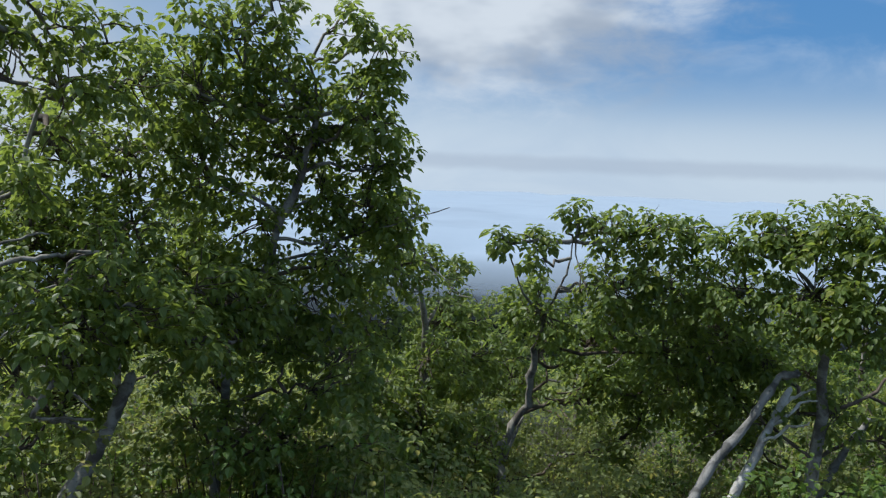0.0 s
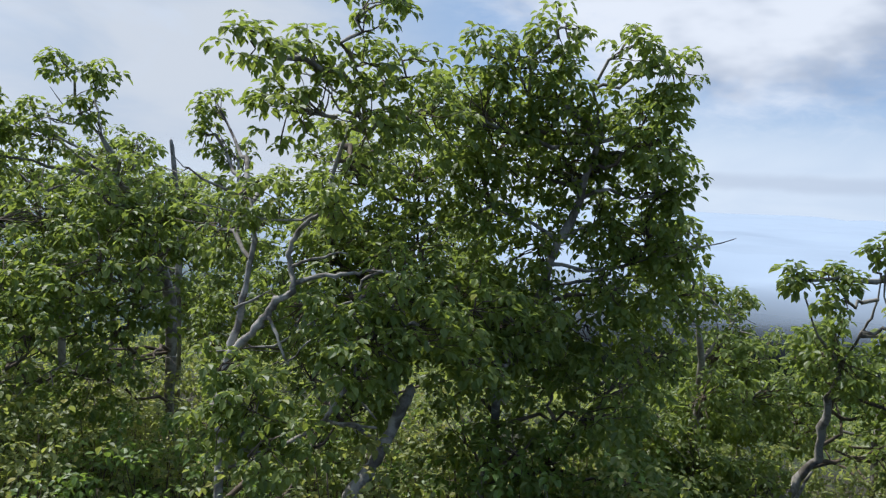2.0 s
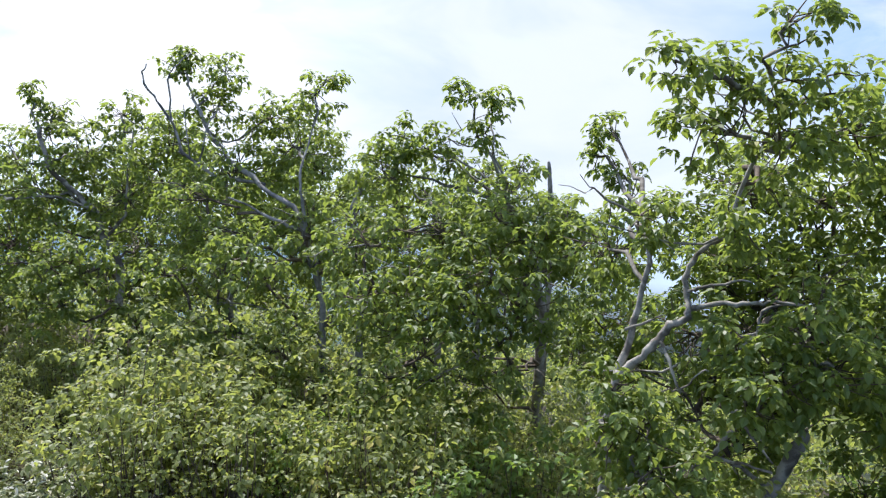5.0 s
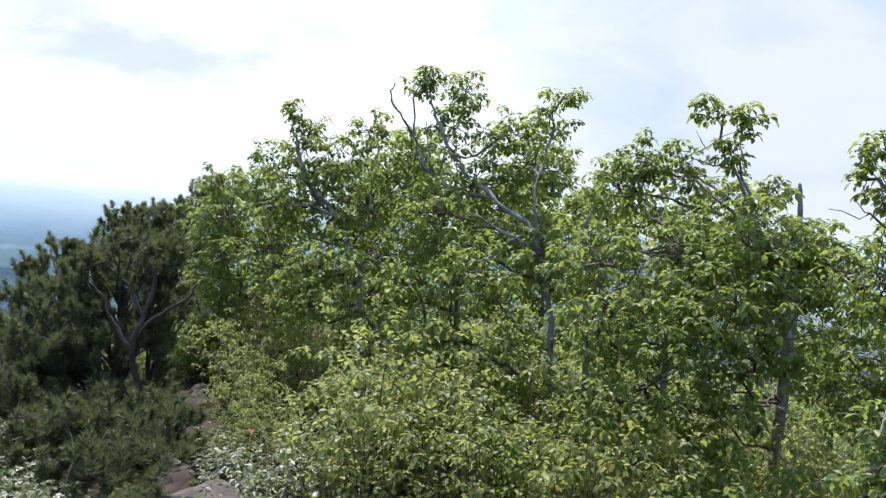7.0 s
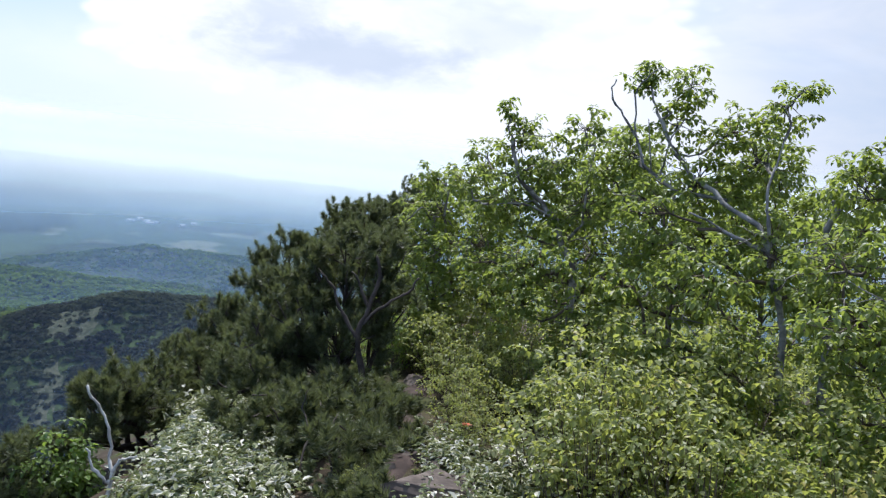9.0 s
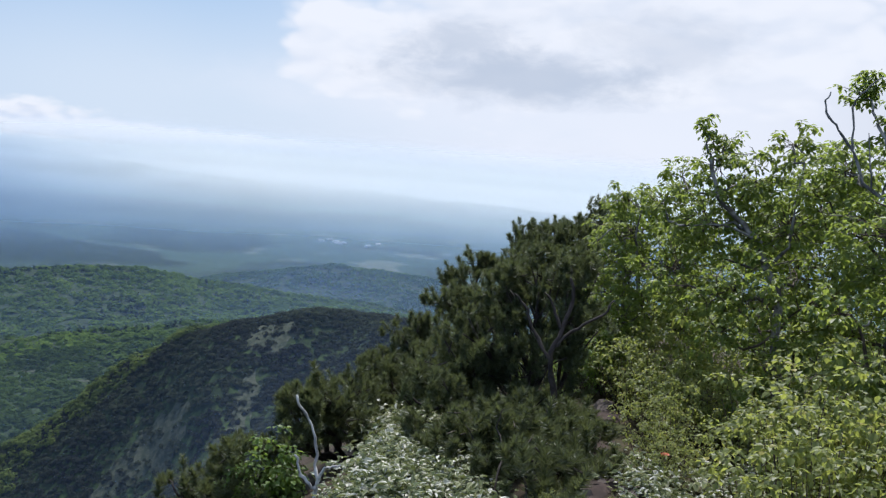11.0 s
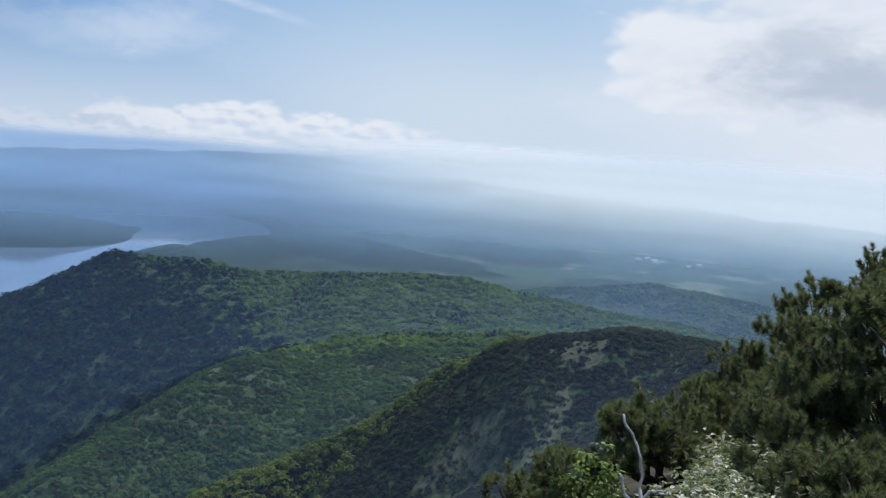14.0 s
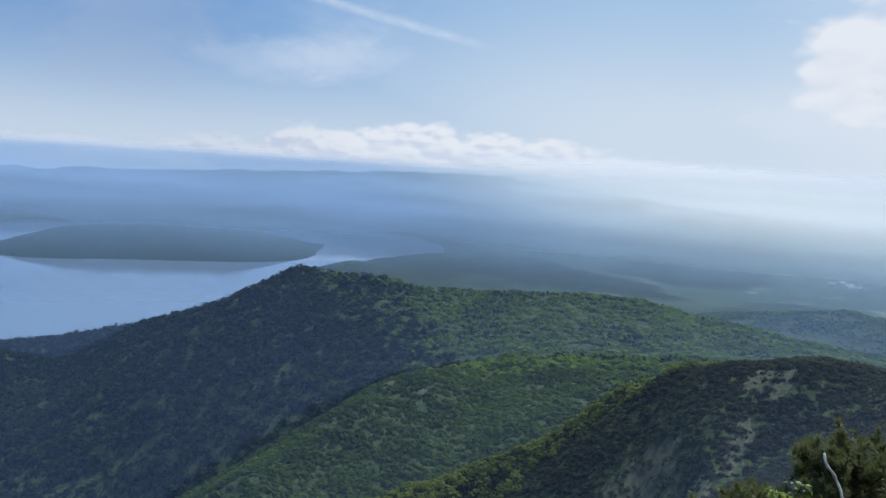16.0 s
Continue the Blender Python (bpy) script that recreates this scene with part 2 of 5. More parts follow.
tone = n.mix(near, soil, wood)
finish(n, principled(n, tone, 0.95, n.noise(p, 0.35, 6.0, 0.7), 0.6, 0.15))

M_WATER, n = material("lake_water")
p = n.put("ShaderNodeTexCoord").outputs["Object"]
finish(n, principled(n, (0.145, 0.20, 0.265), n.ramp(n.noise(p, 0.004, 3.0), 0.3, 0.7, 0.05, 0.12)))

M_SCREE, n = material("bare_scree")
p = n.put("ShaderNodeTexCoord").outputs["Object"]
finish(n, principled(n, n.mix(n.ramp(n.noise(p, 0.5, 6.0, 0.7), 0.4, 0.6), (0.030, 0.040, 0.022), (0.068, 0.074, 0.047)), 0.95, n.noise(p, 1.2, 5.0), 0.7, 0.2))

M_PATH, n = material("trodden_earth")
p = n.put("ShaderNodeTexCoord").outputs["Object"]
earth = n.mix(n.ramp(n.noise(p, 5.0, 6.0, 0.6), 0.35, 0.65), (0.036, 0.026, 0.023), (0.078, 0.056, 0.049))
finish(n, principled(n, n.mix(n.ramp(n.noise(p, 30.0, 3.0), 0.55, 0.7, 0.0, 0.5), earth, (0.06, 0.04, 0.03)), 0.95, n.noise(p, 22.0, 6.0, 0.7), 0.8, 0.2))

M_ROCK, n = material("weathered_rock")
p = n.put("ShaderNodeTexCoord").outputs["Object"]
stone = n.mix(n.ramp(n.noise(p, 7.0, 6.0, 0.6), 0.35, 0.65), (0.058, 0.046, 0.040), (0.125, 0.100, 0.088))
finish(n, principled(n, n.mix(n.ramp(n.noise(p, 3.0, 3.0), 0.58, 0.68), stone, (0.15, 0.13, 0.115)), 0.9, n.noise(p, 18.0, 6.0, 0.7), 0.7, 0.25))


def canopy_material(name, a, b, c, size, grain):
    """Far foliage: stands of lighter and darker trees, light let through the sprays."""
    m, n = material(name)
    p = n.put("ShaderNodeTexCoord").outputs["Object"]
    tone = n.mix(n.ramp(n.noise(p, grain, 3.0, 0.6), 0.38, 0.64), a, b)
    tone = n.mix(n.ramp(n.noise(p, size, 5.0, 0.65), 0.36, 0.66), tone, c)
    top = principled(n, tone, 0.9, spec=0.1)
    tr = n.put("ShaderNodeBsdfTranslucent")
    n.feed(tr.inputs[0], tone)
    mx = n.put("ShaderNodeMixShader")
    mx.inputs[0].default_value = 0.5
    n.feed(mx.inputs[1], top)
    n.feed(mx.inputs[2], tr.outputs[0])
    finish(n, mx.outputs[0])
    return m


# sunlit side of the big hill, its light put into a lighter green
M_SUNLIT_FOREST = canopy_material("sunlit_birch_canopy", (0.044, 0.078, 0.016), (0.086, 0.138, 0.026), (0.110, 0.168, 0.030), 0.010, 0.16)
# shaded lee side, darkened in the colour; the dark firs share it
M_SHADE_AND_FIR = canopy_material("shade_side_and_fir_canopy", (0.008, 0.015, 0.010), (0.037, 0.057, 0.022), (0.014, 0.026, 0.014), 0.014, 0.2)
M_THICKET = canopy_material("thicket_canopy", (0.026, 0.046, 0.015), (0.050, 0.082, 0.021), (0.072, 0.114, 0.024), 0.018, 0.3)
M_RIM = canopy_material("rim_birch_canopy", (0.060, 0.086, 0.026), (0.105, 0.140, 0.036), (0.140, 0.178, 0.042), 0.05, 0.3)
M_SCRUB = canopy_material("scrub_canopy", (0.024, 0.028, 0.025), (0.036, 0.042, 0.032), (0.050, 0.062, 0.034), 0.035, 0.5)

# mist: thin veils that scatter sun and sky, toned to paint in haze light
def scatter(n, amount, colour):
    d = n.put("ShaderNodeBsdfDiffuse")
    n.feed(d.inputs[0], colour)
    t = n.put("ShaderNodeBsdfTranslucent")
    n.feed(t.inputs[0], colour)
    both = n.put("ShaderNodeMixShader")
    n.feed(both.inputs[1], d.outputs[0])
    n.feed(both.inputs[2], t.outputs[0])
    out = n.put("ShaderNodeMixShader")
    n.feed(out.inputs[0], amount)
    n.feed(out.inputs[1], n.put("ShaderNodeBsdfTransparent").outputs[0])
    n.feed(out.inputs[2], both.outputs[0])
    finish(n, out.outputs[0])


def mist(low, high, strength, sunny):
    """A thin curtain, densest low down and towards the sun; its blue paints in haze."""
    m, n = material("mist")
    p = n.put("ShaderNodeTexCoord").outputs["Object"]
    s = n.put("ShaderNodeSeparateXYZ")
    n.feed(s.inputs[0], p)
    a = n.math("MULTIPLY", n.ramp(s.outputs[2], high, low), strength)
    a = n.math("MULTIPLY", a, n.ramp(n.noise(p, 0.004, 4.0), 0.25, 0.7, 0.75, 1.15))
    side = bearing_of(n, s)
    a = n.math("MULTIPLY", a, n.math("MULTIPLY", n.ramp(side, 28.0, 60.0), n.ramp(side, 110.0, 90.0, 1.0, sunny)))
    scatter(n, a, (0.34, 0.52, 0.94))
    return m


def valley_haze_shell():
    """A haze-coloured shell over lake, plain and far mountains: denser with distance, painted white below the sun."""
    m, n = material("valley_haze_shell")
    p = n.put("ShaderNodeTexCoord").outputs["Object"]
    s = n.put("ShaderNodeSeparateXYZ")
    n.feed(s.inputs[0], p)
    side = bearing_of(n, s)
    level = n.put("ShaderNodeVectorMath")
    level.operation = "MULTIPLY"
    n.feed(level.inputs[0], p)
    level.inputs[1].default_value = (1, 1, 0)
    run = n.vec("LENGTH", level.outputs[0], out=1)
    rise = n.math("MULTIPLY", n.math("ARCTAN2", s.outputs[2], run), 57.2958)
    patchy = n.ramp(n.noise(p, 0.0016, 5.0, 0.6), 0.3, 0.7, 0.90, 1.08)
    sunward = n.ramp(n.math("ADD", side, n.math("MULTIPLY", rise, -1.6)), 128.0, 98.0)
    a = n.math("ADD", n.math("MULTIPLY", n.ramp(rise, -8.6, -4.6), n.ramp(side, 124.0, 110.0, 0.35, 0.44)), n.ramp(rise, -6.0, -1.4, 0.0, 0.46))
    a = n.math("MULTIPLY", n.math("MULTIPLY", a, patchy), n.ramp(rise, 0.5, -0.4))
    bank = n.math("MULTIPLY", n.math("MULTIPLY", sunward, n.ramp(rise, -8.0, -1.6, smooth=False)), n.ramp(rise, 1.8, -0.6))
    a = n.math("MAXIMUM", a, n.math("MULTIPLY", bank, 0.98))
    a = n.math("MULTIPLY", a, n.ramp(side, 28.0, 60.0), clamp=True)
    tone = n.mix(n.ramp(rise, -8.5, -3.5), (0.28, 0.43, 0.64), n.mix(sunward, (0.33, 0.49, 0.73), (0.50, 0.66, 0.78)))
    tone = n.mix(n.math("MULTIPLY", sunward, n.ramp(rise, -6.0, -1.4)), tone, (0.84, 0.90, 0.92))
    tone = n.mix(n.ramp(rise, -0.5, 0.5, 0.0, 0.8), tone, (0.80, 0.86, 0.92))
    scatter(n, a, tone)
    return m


# ---- mesh helpers ----


def mesh_of(name, verts, faces, mat, smooth=False):
    """A mesh from arrays; faces all of one size."""
    verts, faces = np.asarray(verts, np.float32), np.asarray(faces, np.int32)
    me = bpy.data.meshes.new(name)
    k = faces.shape[1]
    me.vertices.add(len(verts))
    me.vertices.foreach_set("co", verts.ravel())
    me.loops.add(faces.size)
    me.loops.foreach_set("vertex_index", faces.ravel())
    me.polygons.add(len(faces))
    me.polygons.foreach_set("loop_start", np.arange(0, faces.size, k, dtype=np.int32))
    me.polygons.foreach_set("use_smooth", np.full(len(faces), smooth))
    me.update(calc_edges=True)
    me.validate()
    me.materials.append(mat)
    return me


def part(name, me, parent, label=""):
    ob = new(name, me)
    ob.parent = parent
    return tagged(ob, label)


def place(az_, r, z=0.0):
    a = radians(az_)
    return np.array([-r * math.sin(a), r * math.cos(a), z])


def aim(az_, el_, d):
    """A point seen from the first eye at a bearing, height and distance."""
    return np.array(way_of(az_, el_)) * d + (0, 0, EYE)


# ---- the lie of the land ----
# ridges: bearing, distance, height below the eye; then side slope, flat half-width
RIDGES = [
    ([(245, 500, 60), (250, 60, 7), (250, 8, -0.9), (70, 0.3, -1.58), (77, 5.0, -1.80), (75.5, 7.5, -2.02), (72, 12, -2.3), (69, 26, -4.5), (76, 80, -19), (84, 170, -38), (88, 240, -51)], (0.26, 0.72), 2.0),
    ([(72, 330, -75), (84, 275, -56), (88.5, 258, -52), (93, 250, -50), (97, 252, -52), (100.5, 262, -58), (104, 275, -70), (108.5, 282, -90), (113, 277, -100), (118, 268, -108), (124, 262, -116), (132, 300, -142)], (0.5, 0.5), 8.0),
    ([(104, 650, -146), (110, 610, -142), (115, 560, -138), (118, 520, -133), (121, 480, -132), (124, 440, -137), (128, 390, -142), (132, 350, -145), (137, 320, -158)], (0.30, 0.45), 12.0),
    ([(147, 1340, -304), (144.5, 1280, -288), (139, 1150, -238), (135.4, 1060, -203), (131.7, 980, -164), (128.3, 900, -124), (124.3, 870, -123), (119.8, 850, -130), (115.8, 850, -132), (109.8, 860, -127), (105.5, 900, -134), (102, 880, -142), (98, 800, -150), (93, 600, -120)], (0.20, 0.6), 10.0),
    ([(146, 1210, -274), (149, 1160, -262), (155, 1100, -250)], (0.3, 0.3), 10.0),
    ([(99, 1420, -215), (97.4, 1350, -198), (91.5, 1300, -172), (87.7, 1350, -186), (83, 1400, -202), (75, 1500, -225)], (0.25, 0.4), 20.0),
    ([(126.4, 2180, -288), (124.7, 2180, -261), (123.2, 2180, -286)], (0.35, 0.35), 5.0),
    ([(122, 2230, -296), (120.7, 2260, -273), (119.6, 2300, -266), (118.4, 2350, -250), (117, 2330, -258), (115, 2300, -249), (112.8, 2250, -256), (111, 2200, -245), (108.7, 2150, -249), (106, 2100, -271), (103.5, 2050, -282), (100, 2000, -290)], (0.38, 0.2), 10.0),
    ([(146.5, 2450, -290), (143.6, 2500, -238), (139.5, 2550, -224), (133.7, 2550, -224), (130, 2700, -264), (127.1, 2850, -300)], (0.30, 0.3), 20.0),
    ([(152, 3400, -250), (147.5, 3350, -262), (144, 3350, -290)], (0.4, 0.4), 10.0),
    ([(170, 4500, -170), (147.5, 4500, -141), (137.5, 4550, -95), (127.8, 4550, -56), (118, 4550, -18), (115, 4550, -18), (106.5, 4600, -96), (99, 4600, -145), (85, 4700, -200), (60, 4700, -230), (30, 4700, -240), (0, 4700, -240), (-50, 4700, -240)], (0.33, 0.33), 20.0),
]
LAKE = EYE - 300.0


def bumps(x, y, size, seed):
    """A smooth wavy field from a few crossed sines."""
    r = np.random.default_rng(seed)
    out = np.zeros_like(x)
    for k in range(7):
        a, f, p = r.uniform(0, 2 * np.pi), 2 * np.pi / size * r.uniform(0.6, 1.8), r.uniform(0, 6.28)
        out += np.sin((x * np.cos(a) + y * np.sin(a)) * f + p + 0.8 * np.sin((y * np.cos(a) - x * np.sin(a)) * f * 0.7))
    return out / 7.0


def land(x, y):
    x, y = np.asarray(x, float), np.asarray(y, float)
    r = np.hypot(x, y)
    bearing = np.degrees(np.arctan2(-x, y))
    shore = np.clip((bearing - 120.0 - 2.0 * np.sin(r / 260.0)) / 2.0, 0, 1) * np.clip((r - 1000) / 300, 0, 1)
    h = -292.0 - 36.0 * shore + 4.0 * bumps(x, y, 900.0, 3)
    lakeward = np.clip(0.5 + 2.5 * np.sin(np.radians(bearing - 74.0)), 0, 1)
    for number, (nodes, (slope_near, slope_far), flat_w) in enumerate(RIDGES):
        pts = np.array([place(a, d, z) for a, d, z in nodes])
        best = np.full(x.shape, -1e9)
        for a, b in zip(pts[:-1], pts[1:]):
            ab = b[:2] - a[:2]
            t = np.clip(((x - a[0]) * ab[0] + (y - a[1]) * ab[1]) / (ab @ ab), 0, 1)
            qx, qy = a[0] + t * ab[0], a[1] + t * ab[1]
            d = np.hypot(x - qx, y - qy)
            if number:
                beyond = np.clip(0.5 + 1.5 * (r - np.hypot(qx, qy)) / (d + 1.0), 0, 1)
            else:
                beyond = lakeward
            slope = slope_near + (slope_far - slope_near) * beyond
            if number == 1:
                slope = slope + 0.5 * np.clip((bearing - 99.5) / 4.0, 0, 1)
            if number == 2:
                slope = slope + 0.3 * np.clip((bearing - 120.0) / 4.0, 0, 1)
            if number == 3:
                slope = slope * np.interp(bearing, (113.0, 122.0), (0.36, 1.0)) if slope_near < 0.25 else slope
                slope = slope + 0.35 * np.clip((bearing - 122.0) / 18.0, 0, 1)
            fall = np.sqrt(d * d + flat_w * flat_w) - flat_w
            best = np.maximum(best, a[2] + t * (b[2] - a[2]) - slope * fall)
        k = np.clip(0.012 * r, 0.25, 9.0)
        m = np.maximum(h, best)
        h = m + k * np.log1p(np.exp(-np.abs(h - best) / k)) * 0.7
    rough = np.clip((r - 25) / 200, 0, 1)
    h = h + rough * (4.0 * bumps(x, y, 120.0, 5) + 1.6 * bumps(x, y, 45.0, 6)) * np.clip((h + 300) / 60, 0.1, 1)
    h = h + np.clip((r - 3600) / 600, 0, 1) * (13.0 * bumps(x, y, 420.0, 9) + 6.0 * bumps(x, y, 170.0, 10))
    h = h + 0.06 * bumps(x, y, 1.7, 8) * np.clip((r - 0.8) / 2, 0, 1)
    return h + EYE


def ground_at(x, y):
    return float(land(np.array([x]), np.array([y]))[0])


az_line = np.radians(np.concatenate([np.arange(-40, 152, 0.4), np.arange(152, 320, 3.0)]))
r_line = np.concatenate([[0.0, 0.15], np.geomspace(0.4, 4850, 230)])
AA, RR = np.meshgrid(az_line, r_line, indexing="ij")
GX, GY = -RR * np.sin(AA), RR * np.cos(AA)
GZ = land(GX, GY)
na, nr = GX.shape
idx = np.arange(na * nr).reshape(na, nr)
nxt = np.roll(idx, -1, axis=0)
quads = np.stack([idx[:, :-1], idx[:, 1:], nxt[:, 1:], nxt[:, :-1]], -1).reshape(-1, 4)
gverts = np.stack([GX, GY, GZ], -1).reshape(-1, 3)
ground = tagged(new("ground", mesh_of("ground", gverts, quads[:, ::-1], M_GROUND, True)), "green mountain ridge with wooded hills, valleys and far plain", "ground", kind="structure")

la = np.radians(np.arange(112, 160, 1.0))
lr = np.linspace(1100, 4300, 20)
LA, LR = np.meshgrid(la, lr, indexing="ij")
li = np.arange(LA.size).reshape(LA.shape)
lq = np.stack([li[:-1, :-1], li[:-1, 1:], li[1:, 1:], li[1:, :-1]], -1).reshape(-1, 4)
tagged(new("water", mesh_of("water", np.stack([-LR * np.sin(LA), LR * np.cos(LA), 0 * LA + LAKE], -1).reshape(-1, 3), lq[:, ::-1], M_WATER)), "calm blue caldera lake below the hills", "lake", kind="structure")


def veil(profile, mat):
    """A mist shell along a profile of distance and height, swept round the lakeward side."""
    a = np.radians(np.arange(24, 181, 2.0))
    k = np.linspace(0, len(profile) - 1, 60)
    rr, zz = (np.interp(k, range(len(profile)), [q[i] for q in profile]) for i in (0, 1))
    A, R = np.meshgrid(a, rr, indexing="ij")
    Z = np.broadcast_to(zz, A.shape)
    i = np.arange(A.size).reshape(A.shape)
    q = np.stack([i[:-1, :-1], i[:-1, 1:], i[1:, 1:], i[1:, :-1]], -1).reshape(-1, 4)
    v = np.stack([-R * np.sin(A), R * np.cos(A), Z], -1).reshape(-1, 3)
    tagged(new("mist", mesh_of("mist", v, q, mat, True)), "thin bluish shell standing in for summer haze over the valley", "mist", kind="structure")


# shells added in place of the hazy air before the hills and plain
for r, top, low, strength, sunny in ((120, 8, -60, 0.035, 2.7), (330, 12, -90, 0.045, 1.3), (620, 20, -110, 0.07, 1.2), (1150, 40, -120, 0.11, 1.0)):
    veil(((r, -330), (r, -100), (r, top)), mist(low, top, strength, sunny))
veil(((1380, -226), (2300, -205), (3000, -180), (3600, -140), (4100, -85), (4500, -5), (4800, 70), (5100, 160), (5300, 230)), valley_haze_shell())

# a sea of low cloud over the plain on the far side of the ridge
M_CLOUD, n = material("low_cloud")
p = n.put("ShaderNodeTexCoord").outputs["Object"]
s = n.put("ShaderNodeSeparateXYZ")
n.feed(s.inputs[0], p)
bearing = n.math("MULTIPLY", n.math("ARCTAN2", n.math("MULTIPLY", s.outputs[0], -1.0), s.outputs[1]), 57.2958)
a = n.math("MULTIPLY", n.ramp(bearing, 55.0, 20.0), n.ramp(n.vec("LENGTH", p, out=1), 700.0, 1500.0))
a = n.math("MULTIPLY", a, n.ramp(n.noise(p, 0.002, 5.0), 0.3, 0.6, 0.9, 1.0))
mx = n.put("ShaderNodeMixShader")
dif = n.put("ShaderNodeBsdfDiffuse")
n.feed(dif.inputs[0], (0.30, 0.355, 0.43))
n.feed(mx.inputs[0], a)
n.feed(mx.inputs[1], n.put("ShaderNodeBsdfTransparent").outputs[0])
n.feed(mx.inputs[2], dif.outputs[0])
finish(n, mx.outputs[0])
CA, CR = np.meshgrid(np.radians(np.arange(-60, 60, 1.5)), np.geomspace(650, 4850, 60), indexing="ij")
cx, cy = -CR * np.sin(CA), CR * np.cos(CA)
ci = np.arange(CA.size).reshape(CA.shape)
cq = np.stack([ci[:-1, :-1], ci[:-1, 1:], ci[1:, 1:], ci[1:, :-1]], -1).reshape(-1, 4)
tagged(new("low_cloud", mesh_of("low_cloud", np.stack([cx, cy, -150 + 14 * bumps(cx, cy, 500.0, 31) + 5 * bumps(cx, cy, 160.0, 32)], -1).reshape(-1, 3), cq[:, ::-1], M_CLOUD, True)), "sea of white low cloud over the plain", "cloud", kind="structure")


# ---- woods on the hills ----
def unit(v):
    return v / np.maximum(np.linalg.norm(v, axis=-1, keepdims=True), 1e-9)


# bare patches: bearing, distance, length, width, turn
SCARS = [(95.9, 239, 14, 15, 0), (97.6, 213, 30, 7, -10), (104.2, 223, 24, 22, 0), (99.5, 199, 13, 10, 0), (91.3, 200, 12, 9, 0), (93.4, 212, 9, 6, 20), (110.6, 505, 26, 6, 62), (121.6, 500, 76, 7, -11), (119.4, 471, 22, 5, -20), (113, 444, 20, 5, 30), (107.5, 470, 18, 4, 62)]


def in_scar(x, y):
    out = np.zeros(x.shape, bool)
    for a, d, ln, wd, turn in SCARS:
        c = place(a, d)
        u = np.array([-math.sin(radians(a + turn)), math.cos(radians(a + turn))])
        p, q = (x - c[0]) * u[0] + (y - c[1]) * u[1], (x - c[0]) * -u[1] + (y - c[1]) * u[0]
        out |= (p / ln) ** 2 + (q / wd) ** 2 < 0.30 + 0.14 * np.sin(x * 0.35) * np.sin(y * 0.31)
    return out


def woods(name, count, az_range, r_range, size, mat, label, keep, per=18, tall=(0.5, 0.9), spray=1.0):
    """Tree crowns scattered over the slopes, each a loose dome of leafy sprays."""
    r = np.random.default_rng(len(name) + count)
    a = np.radians(r.uniform(*az_range, count * 3))
    d = np.sqrt(r.uniform(r_range[0] ** 2, r_range[1] ** 2, count * 3))
    x, y = -d * np.sin(a), d * np.cos(a)
    z = land(x, y)
    ok = keep(x, y, z, np.degrees(a), d) & ~(in_scar(x, y) & (r.random(len(x)) < 0.66))
    x, y, z = x[ok][:count], y[ok][:count], z[ok][:count]
    c = len(x)
    s = r.uniform(*size, c) * r.uniform(0.75, 1.3, c)
    out = unit(r.standard_normal((c, per, 3)))
    out[..., 2] = np.abs(out[..., 2])
    h = s * r.uniform(*tall, c)
    at = np.stack([x, y, z - 0.1 * h], -1)[:, None] + out * np.stack([s, s, h], -1)[:, None] * r.uniform(0.55, 1.0, (c, per, 1))
    face = unit(out * 0.85 + (0, 0, 0.35) + r.standard_normal((c, per, 3)) * 0.20)
    u = unit(np.cross(face, r.standard_normal((c, per, 3))))
    w_ = np.cross(face, u)
    big = (s[:, None, None] * r.uniform(0.34, 0.60, (c, per, 1))) * spray
    v = np.stack([at + u * big, at - u * 0.5 * big + w_ * 0.87 * big, at - u * 0.5 * big - w_ * 0.87 * big], 2).reshape(-1, 3)
    f = np.arange(len(v)).reshape(-1, 3)
    return tagged(new(name, mesh_of(name, v, f, mat)), label, "trees", kind="stuff")


def on_near_hill(a, d):
    return d < np.interp(a, (84, 96, 101, 108, 113, 118, 124, 130), (290, 268, 272, 290, 286, 276, 266, 250))


def upland(x, y, d):
    return d > 545 + 55 * bumps(x, y, 90.0, 43) + 30 * np.sin(x * 7.1 + y * 3.3)


woods("scrub", 17000, (84, 130), (110, 300), (0.8, 1.55), M_SCRUB, "dark dwarf pine scrub covering the near hill", lambda x, y, z, a, d: on_near_hill(a, d), 22, (0.5, 0.8), 0.76)
woods("thicket", 1500, (99, 126), (225, 295), (1.3, 2.5), M_RIM, "light green birch crowns along the edge of the near hill", lambda x, y, z, a, d: on_near_hill(a, d) & ~on_near_hill(a, d + np.interp(a, (99, 106, 124), (6, 34, 60)) * (0.6 + 0.4 * bumps(x, y, 22.0, 44))) & (np.sin(x * 5.3 + y * 9.1) > -0.2), 46, (0.7, 1.2), 0.55)
woods("thicket", 13000, (96, 152), (180, 640), (1.6, 3.2), M_THICKET, "green birch thicket on the middle spur", lambda x, y, z, a, d: ~on_near_hill(a, d) & ~upland(x, y, d), 22, (0.5, 0.9), 0.8)


# where the hill turns from the sun and takes the shade-coloured forest
def shaded_slope(x, y, a, d):
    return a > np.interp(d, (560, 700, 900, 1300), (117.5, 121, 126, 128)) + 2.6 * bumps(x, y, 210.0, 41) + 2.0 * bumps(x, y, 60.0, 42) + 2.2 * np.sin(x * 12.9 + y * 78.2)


woods("forest", 16000, (84, 130), (470, 1450), (3.0, 5.0), M_SUNLIT_FOREST, "summer birch forest on the hills, coloured lighter as sunlit", lambda x, y, z, a, d: ~shaded_slope(x, y, a, d) & upland(x, y, d), 14)
